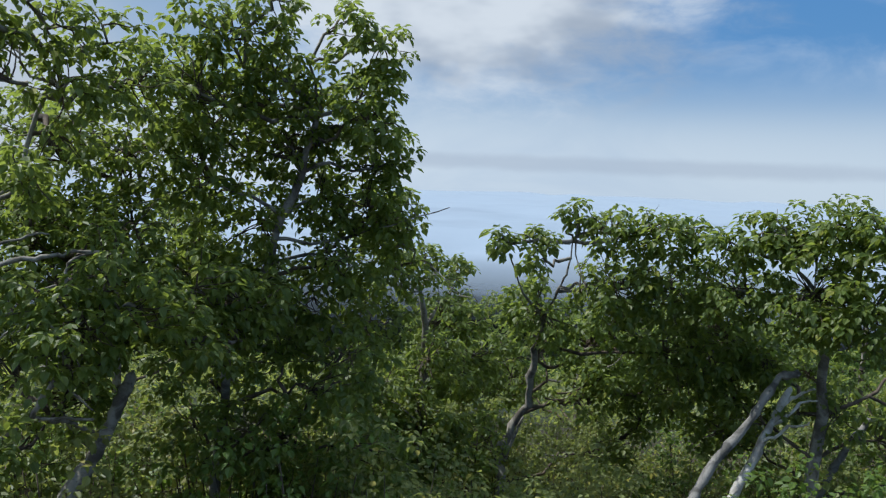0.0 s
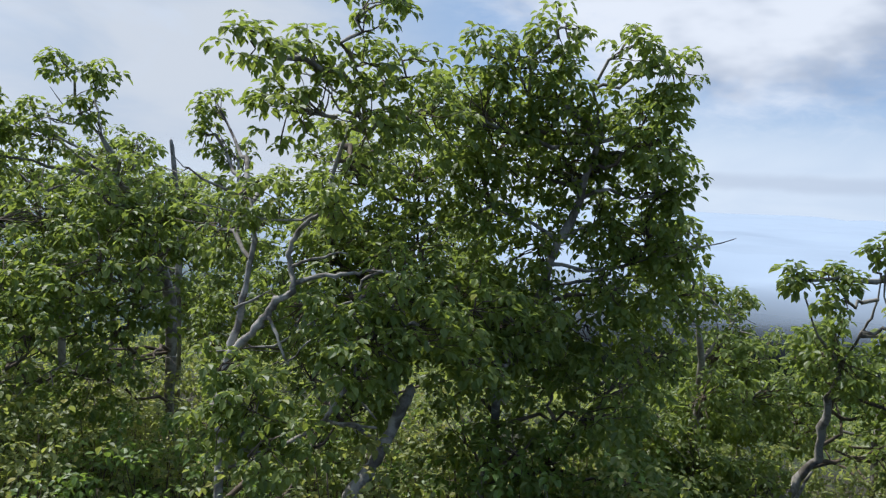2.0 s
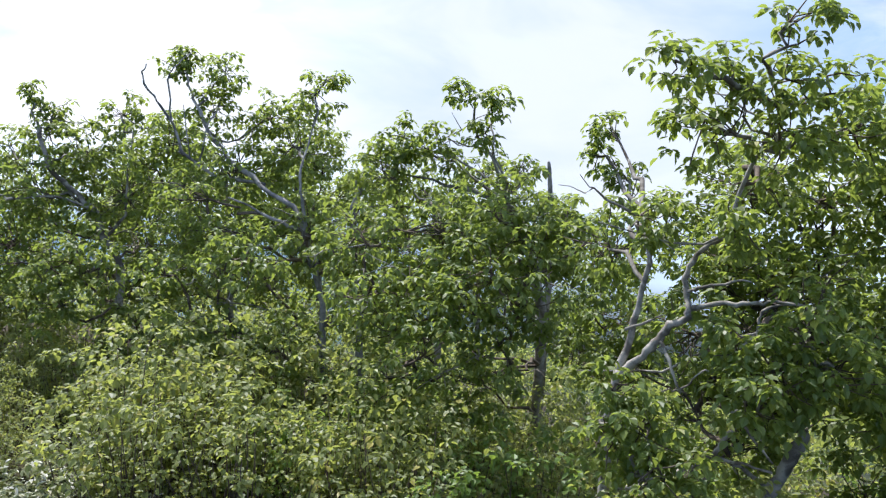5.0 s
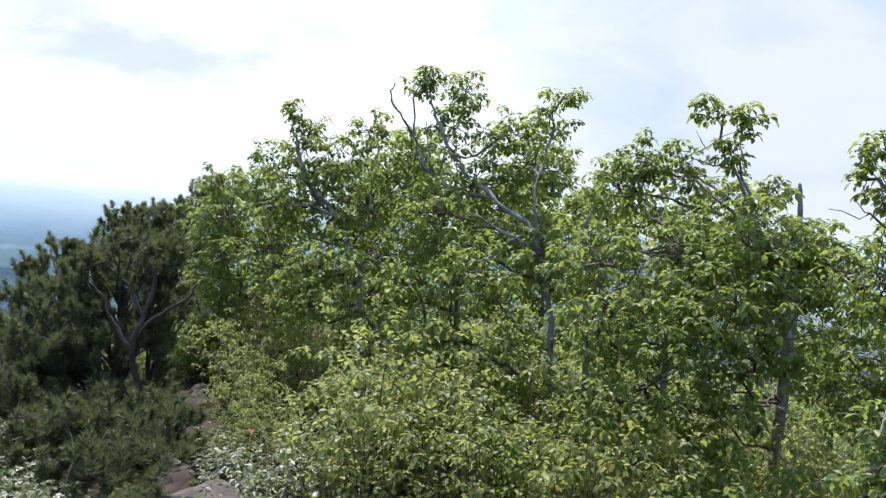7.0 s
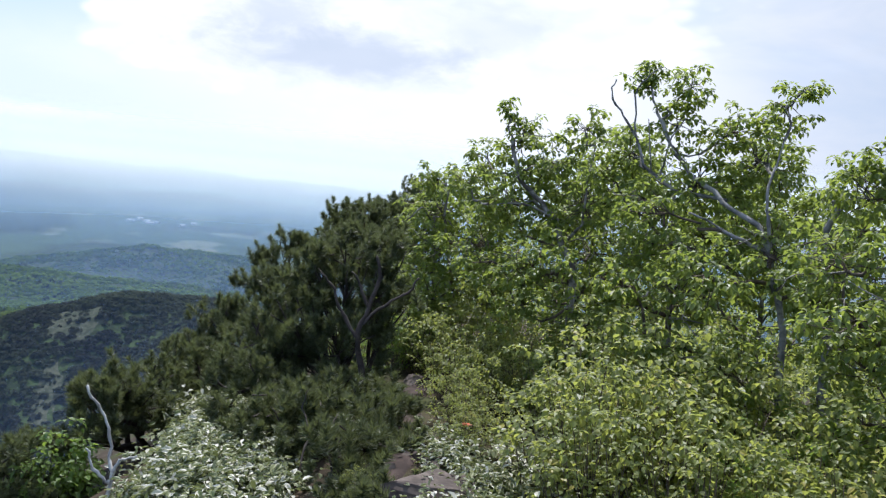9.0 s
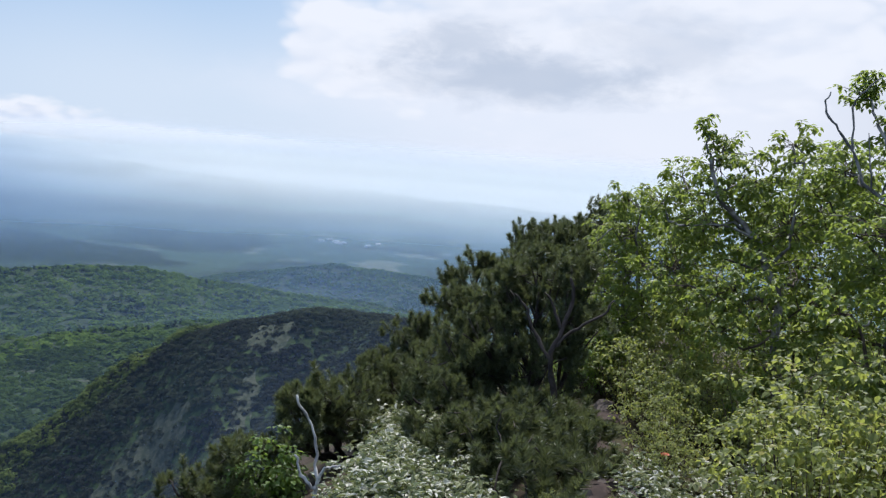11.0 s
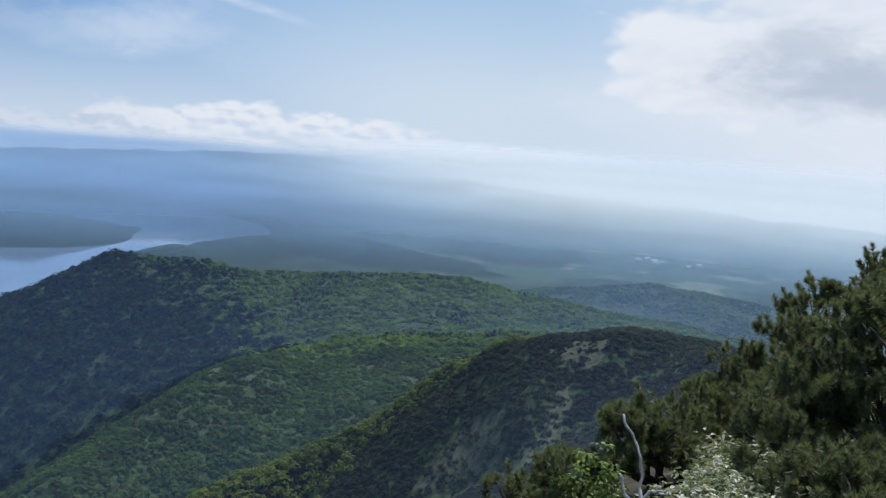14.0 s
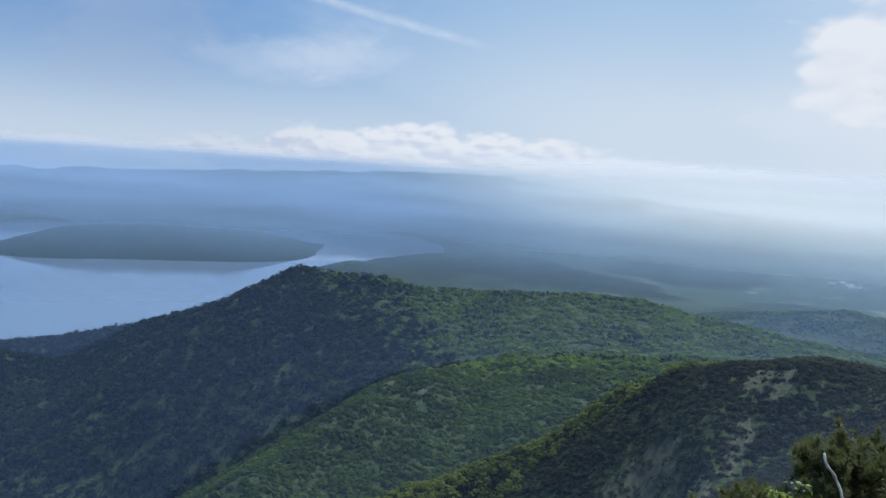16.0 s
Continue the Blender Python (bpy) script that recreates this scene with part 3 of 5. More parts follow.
woods("forest", 10000, (115, 152), (560, 1450), (3.4, 5.6), M_SHADE_AND_FIR, "mixed birch and fir forest on the lee slope, coloured darker as shaded", lambda x, y, z, a, d: (z > LAKE + 1.5) & shaded_slope(x, y, a, d), 18, (0.9, 1.5), 0.85)

woods("flank_wood", 5200, (-42, 48), (30, 270), (0.9, 2.0), M_THICKET, "green birch scrub on the slope below the ridge", lambda x, y, z, a, d: d > 30, 18, (0.7, 1.2), 0.8)
woods("firs", 900, (96, 117), (600, 1000), (1.3, 2.0), M_SHADE_AND_FIR, "dark pointed firs among the birch forest", lambda x, y, z, a, d: (bumps(x, y, 160.0, 45) + 0.5 * bumps(x, y, 50.0, 46) > 0.12) & ~shaded_slope(x, y, a, d), 20, (2.2, 3.4))


# ---- plants ----
LEAF_V = np.array([(0, 0, 0), (0.36, 0.30, 0.08), (0.30, 0.62, 0.05), (0, 1, -0.16), (-0.30, 0.62, 0.05), (-0.36, 0.30, 0.08)])
LEAF_F = np.array([(0, 1, 2, 3), (0, 3, 4, 5)])
BLADE_V = np.array([(0, 0, 0), (0.22, 0.3, 0.05), (0.20, 0.65, 0.03), (0, 1, -0.22), (-0.20, 0.65, 0.03), (-0.22, 0.3, 0.05)])


def leaves(r, at, ahead, size, form=LEAF_V, roll=0.65):
    """Leaf blades at points, each pointing ahead, its face mostly up."""
    c = len(at)
    ahead = unit(ahead)
    up = np.array([0, 0, 1.0]) + roll * r.standard_normal((c, 3)) * 0.6
    side = unit(np.cross(ahead, up))
    face = np.cross(side, ahead)
    frame_ = np.stack([side, ahead, face], 1)
    v = np.einsum("kj,cji->cki", form, frame_) * size[:, None, None] + at[:, None]
    f = LEAF_F[None] + (np.arange(c) * len(form))[:, None, None]
    return v.reshape(-1, 3), f.reshape(-1, 4)


def rosettes(r, spots, outs, per, leaf, lift=0.0):
    """Whorls of leaves at shoot ends: the inner ones lie level, the outer ones hang."""
    c = len(spots)
    ring = np.tile(np.linspace(0.0, 1.0, per), c)
    turn = np.tile(np.arange(per) * 2.39996, c) + np.repeat(r.uniform(0, 6.28, c), per) + r.normal(0, 0.3, c * per)
    fall = lift - ring * r.uniform(0.4, 2.4, c * per) + r.normal(0, 0.2, c * per)
    dirs = unit(np.stack([np.cos(turn), np.sin(turn), fall], -1) + np.repeat(unit(outs), per, 0) * (0.40, 0.40, 0.22))
    stalk = leaf * (0.2 + 0.75 * ring) * r.uniform(0.6, 1.3, c * per)
    at = np.repeat(spots, per, 0) + np.stack([np.cos(turn), np.sin(turn), 0.35 - 1.1 * ring], -1) * stalk[:, None]
    size = leaf * np.repeat(r.uniform(0.8, 1.15, c), per) * r.uniform(0.7, 1.2, c * per)
    return leaves(r, at, dirs, size, roll=0.35)


class Wood:
    """Collects tapering limbs into one mesh."""

    def __init__(self):
        self.v, self.f, self.c = [], [], 0

    def limb(self, pts, r0, r1, sides=6):
        pts = np.asarray(pts, float)
        k = len(pts)
        t = unit(np.gradient(pts, axis=0))
        ref = np.array([0.31, 0.83, 0.46])
        s = unit(np.cross(t, ref))
        b = np.cross(t, s)
        ang = np.linspace(0, 2 * np.pi, sides, endpoint=False)
        knots = np.random.default_rng(int(abs(pts).sum() * 997) % 65521)
        rad = np.linspace(r0, r1, k)[:, None, None] * (1 + 0.13 * knots.standard_normal((k, 1, 1)).clip(-1.5, 1.8) + 0.09 * knots.standard_normal((k, sides, 1)).clip(-1.5, 1.5))
        ring = pts[:, None] + rad * (np.cos(ang)[None, :, None] * s[:, None] + np.sin(ang)[None, :, None] * b[:, None])
        i = np.arange(k * sides).reshape(k, sides)
        j = np.roll(i, -1, axis=1)
        q = np.stack([i[:-1], j[:-1], j[1:], i[1:]], -1).reshape(-1, 4) + self.c
        self.v += [ring.reshape(-1, 3), pts[-1:] + t[-1:] * r1]
        tip = np.stack([i[-1], j[-1], np.full(sides, k * sides), np.full(sides, k * sides)], -1) + self.c
        self.f += [q, tip]
        self.c += k * sides + 1

    def mesh(self, name, mat):
        v, f = np.concatenate(self.v), np.concatenate(self.f)
        me = bpy.data.meshes.new(name)
        me.from_pydata(v.tolist(), [], [tuple(dict.fromkeys(q)) for q in f.tolist()])
        me.polygons.foreach_set("use_smooth", [True] * len(me.polygons))
        me.materials.append(mat)
        return me


def bent(r, a, b, k, wander):
    """A crooked line from a to b."""
    a, b = np.asarray(a, float), np.asarray(b, float)
    t = np.linspace(0, 1, k)[:, None]
    w_ = np.cumsum(r.standard_normal((k, 3)), axis=0) / math.sqrt(k)
    w_ = w_ - w_[:1] - t * (w_[-1:] - w_[:1])
    return a + t * (b - a) + w_ * wander


def root_object(name, at, label, category, group=""):
    ob = new(name)
    ob.location = at
    return tagged(ob, label, category, group)


def clusters(r, centre, radius, squash, count):
    d = unit(r.standard_normal((count, 3)))
    d[:, 2] = d[:, 2] * squash
    return centre + d * radius * r.uniform(0.2, 1.0, (count, 1)) ** 0.6, d


def birch(trunk, lobes, fill, seed, label, thick=0.045, leaf=0.055, dense=1.0, bark_=None, boughs=()):
    """A wind-bent mountain birch. trunk: bearing, height, distance of points from the foot up; lobes: leafy tufts
    (bearing, height, distance, radius); fill: ranges of bearing, height and distance, and a count of further tufts;
    boughs: lines of points with a thick and a thin end."""
    r = np.random.default_rng(seed)
    nodes = [aim(*q) for q in trunk]
    bx, by = nodes[0][:2]
    at = np.array([bx, by, ground_at(bx, by) - 0.03])
    tree = root_object("birch_tree", at, label, "tree", "birches on the ridge")
    pts = [np.zeros(3)] + [q - at for q in nodes[1:]]
    spine = np.concatenate([bent(r, p, q, 5, 0.03)[: 5 if k == len(pts) - 2 else 4] for k, (p, q) in enumerate(zip(pts[:-1], pts[1:]))])
    wood = Wood()
    wood.limb(spine, thick, thick * 0.45, 9)
    part("trunk", wood.mesh("trunk", bark_ or M_BARK), tree)
    for line_, r0, r1 in boughs:
        q = [aim(*p) - at for p in line_]
        run = np.concatenate([bent(r, p, e, 5, 0.012)[: 5 if j == len(q) - 2 else 4] for j, (p, e) in enumerate(zip(q[:-1], q[1:]))])
        bough = Wood()
        bough.limb(run, r0, r1, 7)
        part("bough", bough.mesh("bough", bark_ or M_BARK), tree, "crooked bare bough")
        if r0 > 0.009:
            spine = np.concatenate([spine, run])
    a0, a1, e0, e1, d0, d1, more = fill
    tufts = [(aim(*q[:3]) - at + (0, 0, 0.035), q[3], True) for q in lobes]
    tufts += [(aim(r.uniform(a0, a1), r.uniform(e0, e1), r.uniform(d0, d1)) - at, r.uniform(0.2, 0.34), False) for k in range(more)]
    twigs = Wood()
    spots, outs = [], []
    ends, owners = [], []
    for c, radius, main in tufts:
        low = spine[spine[:, 2] < c[2] - 0.05]
        low = low if len(low) else spine[:2]
        near_ = low[np.argmin(np.linalg.norm(low - c, axis=1))]
        if ends:
            old = np.array(ends)
            old = old[old[:, 2] < c[2] - 0.1]
            if len(old):
                j = old[np.argmin(np.linalg.norm(old - c, axis=1))]
                if np.linalg.norm(j - c) < 0.8 * np.linalg.norm(near_ - c):
                    near_ = j
        line = bent(r, near_, c, 8, 0.06 + 0.06 * np.linalg.norm(near_ - c))
        reach = np.linalg.norm(near_ - c)
        if main:
            limb = Wood()
            limb.limb(line, min(0.016, 0.007 + 0.010 * reach), 0.005, 6)
            owner = part("limb", limb.mesh("limb", M_BARK), tree)
        else:
            owner = tree
            twigs.limb(line, 0.013, 0.005, 5)
        ends += [line[4], line[6]]
        owners += [owner, owner]
        count = max(6, int((54 if main else 35) * dense * (radius / 0.3) ** 1.7))
        e, d = clusters(r, c, radius, 0.9, count)
        for p, q in zip(e, d):
            if r.random() < 0.42:
                twigs.limb(bent(r, line[r.integers(5, 8)], p, 4, 0.03), 0.0042, 0.002, 3)
            spots.append(p)
            outs.append(q)
    for k in range(13):
        pick = r.integers(0, len(ends))
        p = ends[pick]
        q = p + unit(r.standard_normal(3) * (1, 1, 0.5)) * r.uniform(0.2, 0.6)
        bare = Wood()
        run = bent(r, p, q, 6, 0.06)
        bare.limb(run, 0.007, 0.002, 5)
        bare.limb(bent(r, run[3], run[3] + unit(r.standard_normal(3)) * 0.15, 4, 0.03), 0.004, 0.0015, 4)
        part("bare_twig", bare.mesh("bare_twig", M_PALE), owners[pick], "pale bare twig")
    part("branchwork", twigs.mesh("branchwork", M_TWIG), tree, "thin dark twigs")["kind"] = "stuff"
    spots, outs = np.array(spots), np.array(outs)
    v, f = rosettes(r, spots, outs, 11, 0.82 * leaf)
    part("crown", mesh_of("crown", v, f, M_LEAF), tree, "drooping pointed green leaves")["kind"] = "stuff"
    return tree


def shrub_model(seed, height, spread, stems_n, leaf, mat, form=LEAF_V, droop=0.15, per=3, roll=0.42, level=1.0, heads=8):
    """Stems and leaves of a low shrub, about its foot."""
    r = np.random.default_rng(seed)
    stems = Wood()
    spots, outs = [], []
    for k in range(stems_n):
        a, d = r.uniform(0, 6.28), spread * math.sqrt(r.random())
        top = np.array([d * math.cos(a), d * math.sin(a), height * r.uniform(0.4, 1.0) * (1 - 0.35 * (d / spread) ** 2)])
        foot = np.array([d * 0.45 * math.cos(a), d * 0.45 * math.sin(a), -0.08])
        line = bent(r, foot, top, 6, 0.06)
        stems.limb(line[::2], 0.005, 0.002, 3)
        for j in range(heads):
            spots.append(line[min(5, r.integers(2, 7))] + r.standard_normal(3) * 0.05)
            outs.append(np.array([math.cos(a), math.sin(a), 0.2]))
    spots, outs = np.array(spots), np.array(outs)
    at_l = np.repeat(spots, per, 0)
    dirs = np.repeat(outs, per, 0) * 0.35 + r.standard_normal((len(at_l), 3)) * 0.8
    dirs[:, 2] = dirs[:, 2] * level - droop
    dirs = unit(dirs)
    if form is LEAF_V:
        v, f = rosettes(r, spots, outs, per, leaf, 0.15)
    else:
        v, f = leaves(r, at_l + dirs * 0.02 + r.standard_normal(at_l.shape) * 0.03, dirs, leaf * r.uniform(0.6, 1.3, len(at_l)), form, roll)
    return stems.mesh("branchwork", M_TWIG), mesh_of("foliage", v, f, mat)


def shrub(models, at, turn, size, name, label, group):
    ob = root_object(name, at, label, "shrub", group)
    ob.rotation_euler = (0, 0, turn)
    ob.scale = (size, size, size)
    part("branchwork", models[0], ob)["kind"] = "stuff"
    part("foliage", models[1], ob)["kind"] = "stuff"
    return ob


def pine(foot, tips, seed, label, dense=1.0, thick=0.032, boughs=()):
    """A dwarf stone pine: crooked stems that rise outward, with bottle-brush shoots of needles."""
    r = np.random.default_rng(seed)
    bx, by, _ = place(*foot)
    at = np.array([bx, by, ground_at(bx, by) - 0.05])
    ob = root_object("dwarf_pine", at, label, "pine", "dwarf pines on the ridge")
    spots, outs = [], []
    side = Wood()
    for a, e, d, radius in tips:
        c = aim(a, e, d) - at + (0, 0, -0.04)
        stem = Wood()
        line = bent(r, r.standard_normal(3) * (0.08, 0.08, 0), c, 8, 0.10)
        stem.limb(line, thick, 0.010, 7)
        part("stem", stem.mesh("stem", M_PINE), ob)
        for p in line[4:]:
            for j in range(3):
                lean = unit(np.array([0, 0, 1.0]) + r.standard_normal(3) * 0.5)
                spots.append(p + lean * 0.05 + r.standard_normal(3) * 0.03)
                outs.append(lean)
        for k in range(max(4, int(24 * dense * (radius / 0.35) ** 1.7))):
            q = unit(r.standard_normal(3))
            p = c + q * radius * r.uniform(0.3, 1.0) ** 0.5 * (1, 1, 0.9)
            side.limb(bent(r, line[r.integers(3, 8)], p, 5, 0.04), 0.010, 0.005, 5)
            for j in range(r.integers(2, 5)):
                lean = unit(q * (0.5, 0.5, 0.1) + (0, 0, 1.0) + r.standard_normal(3) * 0.34)
                spots.append(p + r.standard_normal(3) * (0.06, 0.06, 0.04))
                outs.append(lean)
    for pts, r0, r1 in boughs:
        q = [aim(*p) - at for p in pts]
        run = np.concatenate([bent(r, a, b, 5, 0.02)[: 5 if j == len(q) - 2 else 4] for j, (a, b) in enumerate(zip(q[:-1], q[1:]))])
        bough = Wood()
        bough.limb(run, r0, r1, 8)
        part("stem", bough.mesh("stem", M_PINE), ob, "gnarled bare grey-brown stem")
    part("branchwork", side.mesh("branchwork", M_PINE), ob)["kind"] = "stuff"
    spots, outs = np.array(spots), np.array(outs)
    per = 150
    tall = np.repeat(r.uniform(0.08, 0.18, len(spots)), per)[:, None]
    ax = np.repeat(outs, per, 0)
    h = r.random(len(ax))[:, None] ** 0.85
    foot_ = np.repeat(spots, per, 0) + ax * (h - 0.5) * tall
    out = unit(unit(np.cross(ax, r.standard_normal(ax.shape))) * (0.95 - 0.35 * h ** 3) + ax * (0.30 + 0.50 * h))
    ln = 0.068 * r.uniform(0.75, 1.15, (len(ax), 1)) * (1.0 - 0.25 * h ** 4)
    wide = unit(np.cross(out, r.standard_normal(ax.shape))) * 0.0035
    v = np.stack([foot_ - wide, foot_ + wide, foot_ + out * ln], 1).reshape(-1, 3)
    part("needles", mesh_of("needles", v, np.arange(len(v)).reshape(-1, 3), M_NEEDLE), ob, "dense dark green needle brushes")["kind"] = "stuff"
    return ob


def dead_wood(name, lines, label, category, mat=None):
    """Bare limbs: each a list of points seen from the eye, with a thick and a thin end."""
    first = aim(*lines[0][0][0])
    at = np.array([first[0], first[1], ground_at(first[0], first[1]) - 0.05])
    ob = root_object(name, at, label, category)
    r = np.random.default_rng(len(label))
    for k, (pts, r0, r1) in enumerate(lines):
        q = [aim(*p) - at for p in pts]
        if k == 0:
            q[0] = np.zeros(3)
        run = np.concatenate([bent(r, a, b, 7, (0.012 + 0.03 * np.linalg.norm(b - a)) if r0 < 0.022 else 0.006)[: 7 if j == len(q) - 2 else 6] for j, (a, b) in enumerate(zip(q[:-1], q[1:]))])
        wood = Wood()
        wood.limb(run, r0, r1, 9)
        part("trunk" if k == 0 else "branch", wood.mesh("bare_limb", mat or M_DEAD), ob)
    return ob


# ---- birches ----
birch([(34.0, -24, 3.6), (34.4, -19.0, 3.58), (34.9, -16.0, 3.58), (34.0, -12.7, 3.56), (33.1, -8.6, 3.56), (32.7, -6.3, 3.56), (32.5, -3.6, 3.56)],
      [(33.0, 8.0, 2.8, 0.12), (28.8, 7.4, 3.1, 0.14), (25.5, 7.2, 3.2, 0.14), (24.8, 10.9, 3.2, 0.14), (22.8, 7.4, 3.4, 0.15), (30.2, 4.4, 3.1, 0.19), (24.7, 3.8, 3.3, 0.21), (20.7, 4.0, 3.6, 0.23), (35.0, 4.0, 4.3, 0.11), (35.6, 1.7, 4.4, 0.11), (33.8, 0.5, 4.3, 0.12), (34.5, -4, 4.2, 0.25), (32.5, -16, 3.3, 0.2), (31.0, -19, 3.2, 0.2), (33, -2, 3.3, 0.16), (27.5, -2.5, 3.3, 0.15), (34.6, -17, 3.35, 0.16), (34.3, -13.4, 3.3, 0.13), (24, -11.5, 3.2, 0.2), (20.6, -11, 3.25, 0.22), (22.4, -8.2, 3.2, 0.2), (25.3, -13.4, 3.1, 0.18), (27, -9.6, 3.2, 0.14)],
      (20.5, 31.8, -18, 3.0, 3.75, 4.8, 30), 11, "gnarled pale-barked mountain birch in full green leaf", 0.021, 0.046, 1.3, M_PALE,
      boughs=(([(33.9, -12.2, 3.55), (32.4, -10.9, 3.48), (31.4, -9.7, 3.47), (30.85, -8.6, 3.46), (29.7, -8.0, 3.45), (29.7, -7.1, 3.46), (30.1, -5.5, 3.48), (29.7, -4.4, 3.48), (28.9, -3.3, 3.48), (27.8, -2.4, 3.48), (27.0, 1.0, 3.45), (25.2, 6.0, 3.4)], 0.019, 0.007),
              ([(31.4, -9.8, 3.45), (30.7, -11.0, 3.42), (30.2, -12.5, 3.4), (29.9, -13.0, 3.4)], 0.0075, 0.004),
              ([(29.9, -12.7, 3.4), (28.9, -11.7, 3.4), (27.7, -11.2, 3.4), (25.6, -10.7, 3.38)], 0.005, 0.0022),
              ([(30.0, -12.9, 3.4), (30.7, -12.8, 3.38), (31.2, -13.0, 3.36)], 0.004, 0.002),
              ([(29.8, -6.3, 3.46), (29.3, -6.0, 3.4), (27.6, -5.6, 3.36), (26.1, -5.3, 3.34)], 0.008, 0.004),
              ([(29.6, -7.4, 3.46), (27.5, -6.8, 3.38), (26.0, -6.7, 3.34), (24.6, -6.4, 3.32), (22.9, -6.5, 3.3), (21.0, -6.7, 3.3)], 0.011, 0.004),
              ([(33.6, -9.2, 3.56), (32.3, -8.6, 3.52), (31.3, -8.0, 3.5)], 0.006, 0.003),
              ([(34.4, -19.6, 3.6), (31.5, -19.2, 3.6), (28.4, -17.5, 3.62), (27.2, -16.7, 3.62), (25.4, -16.9, 3.6), (23.6, -17.2, 3.58)], 0.012, 0.006),
              ([(27.2, -16.7, 3.62), (26.6, -15.5, 3.62), (25.7, -14.4, 3.6), (25.4, -13.3, 3.6), (26.4, -9.8, 3.6), (25.1, -8.5, 3.6), (25.0, -7.2, 3.6), (23.3, -6.5, 3.6)], 0.012, 0.006),
              ([(25.4, -14.6, 3.58), (24.5, -15.7, 3.56), (23.6, -16.6, 3.55)], 0.007, 0.004)))
birch([(16.5, -20, 4.5), (15, -13, 4.4), (12, -7, 4.3), (10, -1, 4.25), (9, 3, 4.2)],
      [(17.4, 8.6, 3.9, 0.16), (14.7, 8.0, 4.0, 0.19), (11.7, 10.0, 4.0, 0.16), (12.4, 6.6, 4.1, 0.22), (7.0, 9.0, 4.2, 0.16), (4.7, 7.6, 4.2, 0.19), (5.7, 4.6, 4.2, 0.26), (3.6, 1.6, 4.2, 0.14), (3.5, -0.8, 4.2, 0.10), (8.3, 1.0, 4.3, 0.13), (11.4, 0.5, 4.3, 0.26), (3.8, -4.3, 4.4, 0.21), (12.8, -4.6, 4.4, 0.33), (6.8, -6.8, 4.5, 0.31), (15, 3.5, 4.2, 0.27), (18, 4.3, 3.9, 0.25), (9.5, 3.8, 4.3, 0.22), (17, -1, 4.2, 0.3), (8, -2.6, 4.4, 0.27), (9, -10, 4.6, 0.3), (12.5, -12, 4.6, 0.3), (5, -11.5, 4.8, 0.28), (16.5, -9, 4.4, 0.3), (17, -9.4, 3.6, 0.22), (17.7, -13, 3.5, 0.22), (14.4, -9.8, 3.8, 0.25)],
      (4.5, 20, -20, 5, 4.0, 5.2, 32), 12, "bushy mountain birch with drooping green leaves", 0.032)
birch([(-4.9, -24, 5.5), (-4.8, -22.6, 5.5), (-4.6, -20.0, 5.5), (-5.4, -18.0, 5.5), (-6.6, -16.6, 5.45), (-6.8, -14.0, 5.3), (-7.2, -11.8, 5.15), (-7.3, -10.4, 5.05)],
      [(-9.1, -3.4, 4.8, 0.10), (-11.7, -4.6, 4.8, 0.18), (-15.0, -4.4, 4.8, 0.18), (-17.1, -4.5, 4.9, 0.14), (-4.2, -5.4, 4.3, 0.09), (-6.6, -6.1, 4.5, 0.14), (-12.6, -8.1, 4.9, 0.31), (-7.2, -10.4, 5.0, 0.26), (-16.0, -8.2, 5.0, 0.28)],
      (-19, -3.5, -20, -8.5, 5, 6.4, 19), 13, "small slender mountain birch with green leaves", 0.036, dense=1.6,
      boughs=(([(-7.3, -10.6, 5.05), (-8.2, -8.6, 4.95), (-8.8, -7.4, 4.9), (-9.1, -5.0, 4.85)], 0.010, 0.004), ([(-7.3, -10.8, 5.05), (-6.5, -9.6, 4.9), (-5.7, -8.6, 4.7), (-4.8, -6.4, 4.5)], 0.009, 0.004), ([(-5.0, -20.4, 5.4), (-5.8, -18.3, 5.3), (-6.2, -17.4, 5.25)], 0.012, 0.008)))
birch([(-25, -22, 5.2), (-26, -15, 5.1), (-25.5, -8, 4.9)],
      [(-19.5, -4.9, 4.7, 0.13), (-21.5, -4.2, 4.7, 0.18), (-23.9, -4.2, 4.7, 0.20), (-26.5, -3.4, 4.6, 0.18), (-28.8, -4.0, 4.5, 0.19), (-33, -4, 4.6, 0.3), (-20.0, -8.0, 4.8, 0.28), (-24.9, -7.8, 4.7, 0.36), (-28.2, -8.5, 4.6, 0.32)],
      (-36, -19, -20, -9, 5.1, 6.0, 16), 14, "spreading mountain birch with a dense green crown", 0.045, dense=1.6)
birch([(2, -21, 6.0), (1, -14, 5.8), (1.5, -9, 5.5)],
      [(3.4, -4.6, 4.6, 0.15), (1.4, -6.8, 6.0, 0.2), (-1.1, -7.6, 6.5, 0.16), (4.1, -7.8, 5.0, 0.3), (0.0, -11, 6.0, 0.36)],
      (-4, 6, -20, -11, 5.2, 7.0, 12), 19, "low dark birch bush between taller trees", 0.035, dense=1.5)
birch([(37.3, -18, 6.2), (37.6, -9, 6.1), (38.8, -4.5, 6.0), (41, -1, 5.6)],
      [(44.2, 5.7, 5.3, 0.13), (42.1, 5.2, 5.3, 0.13), (42.9, 2.8, 5.3, 0.13), (39.7, 0.8, 5.7, 0.14), (47.9, 2.3, 5.9, 0.22), (45.7, 1.6, 5.7, 0.25), (49.3, 0.0, 5.9, 0.30), (41.2, -1.9, 5.5, 0.32), (36.6, -2.6, 5.3, 0.26), (45.3, -4.1, 5.3, 0.38)],
      (34, 51, -14, -2, 4.4, 5.8, 22), 15, "crooked mountain birch with small leafy top sprays", 0.045)
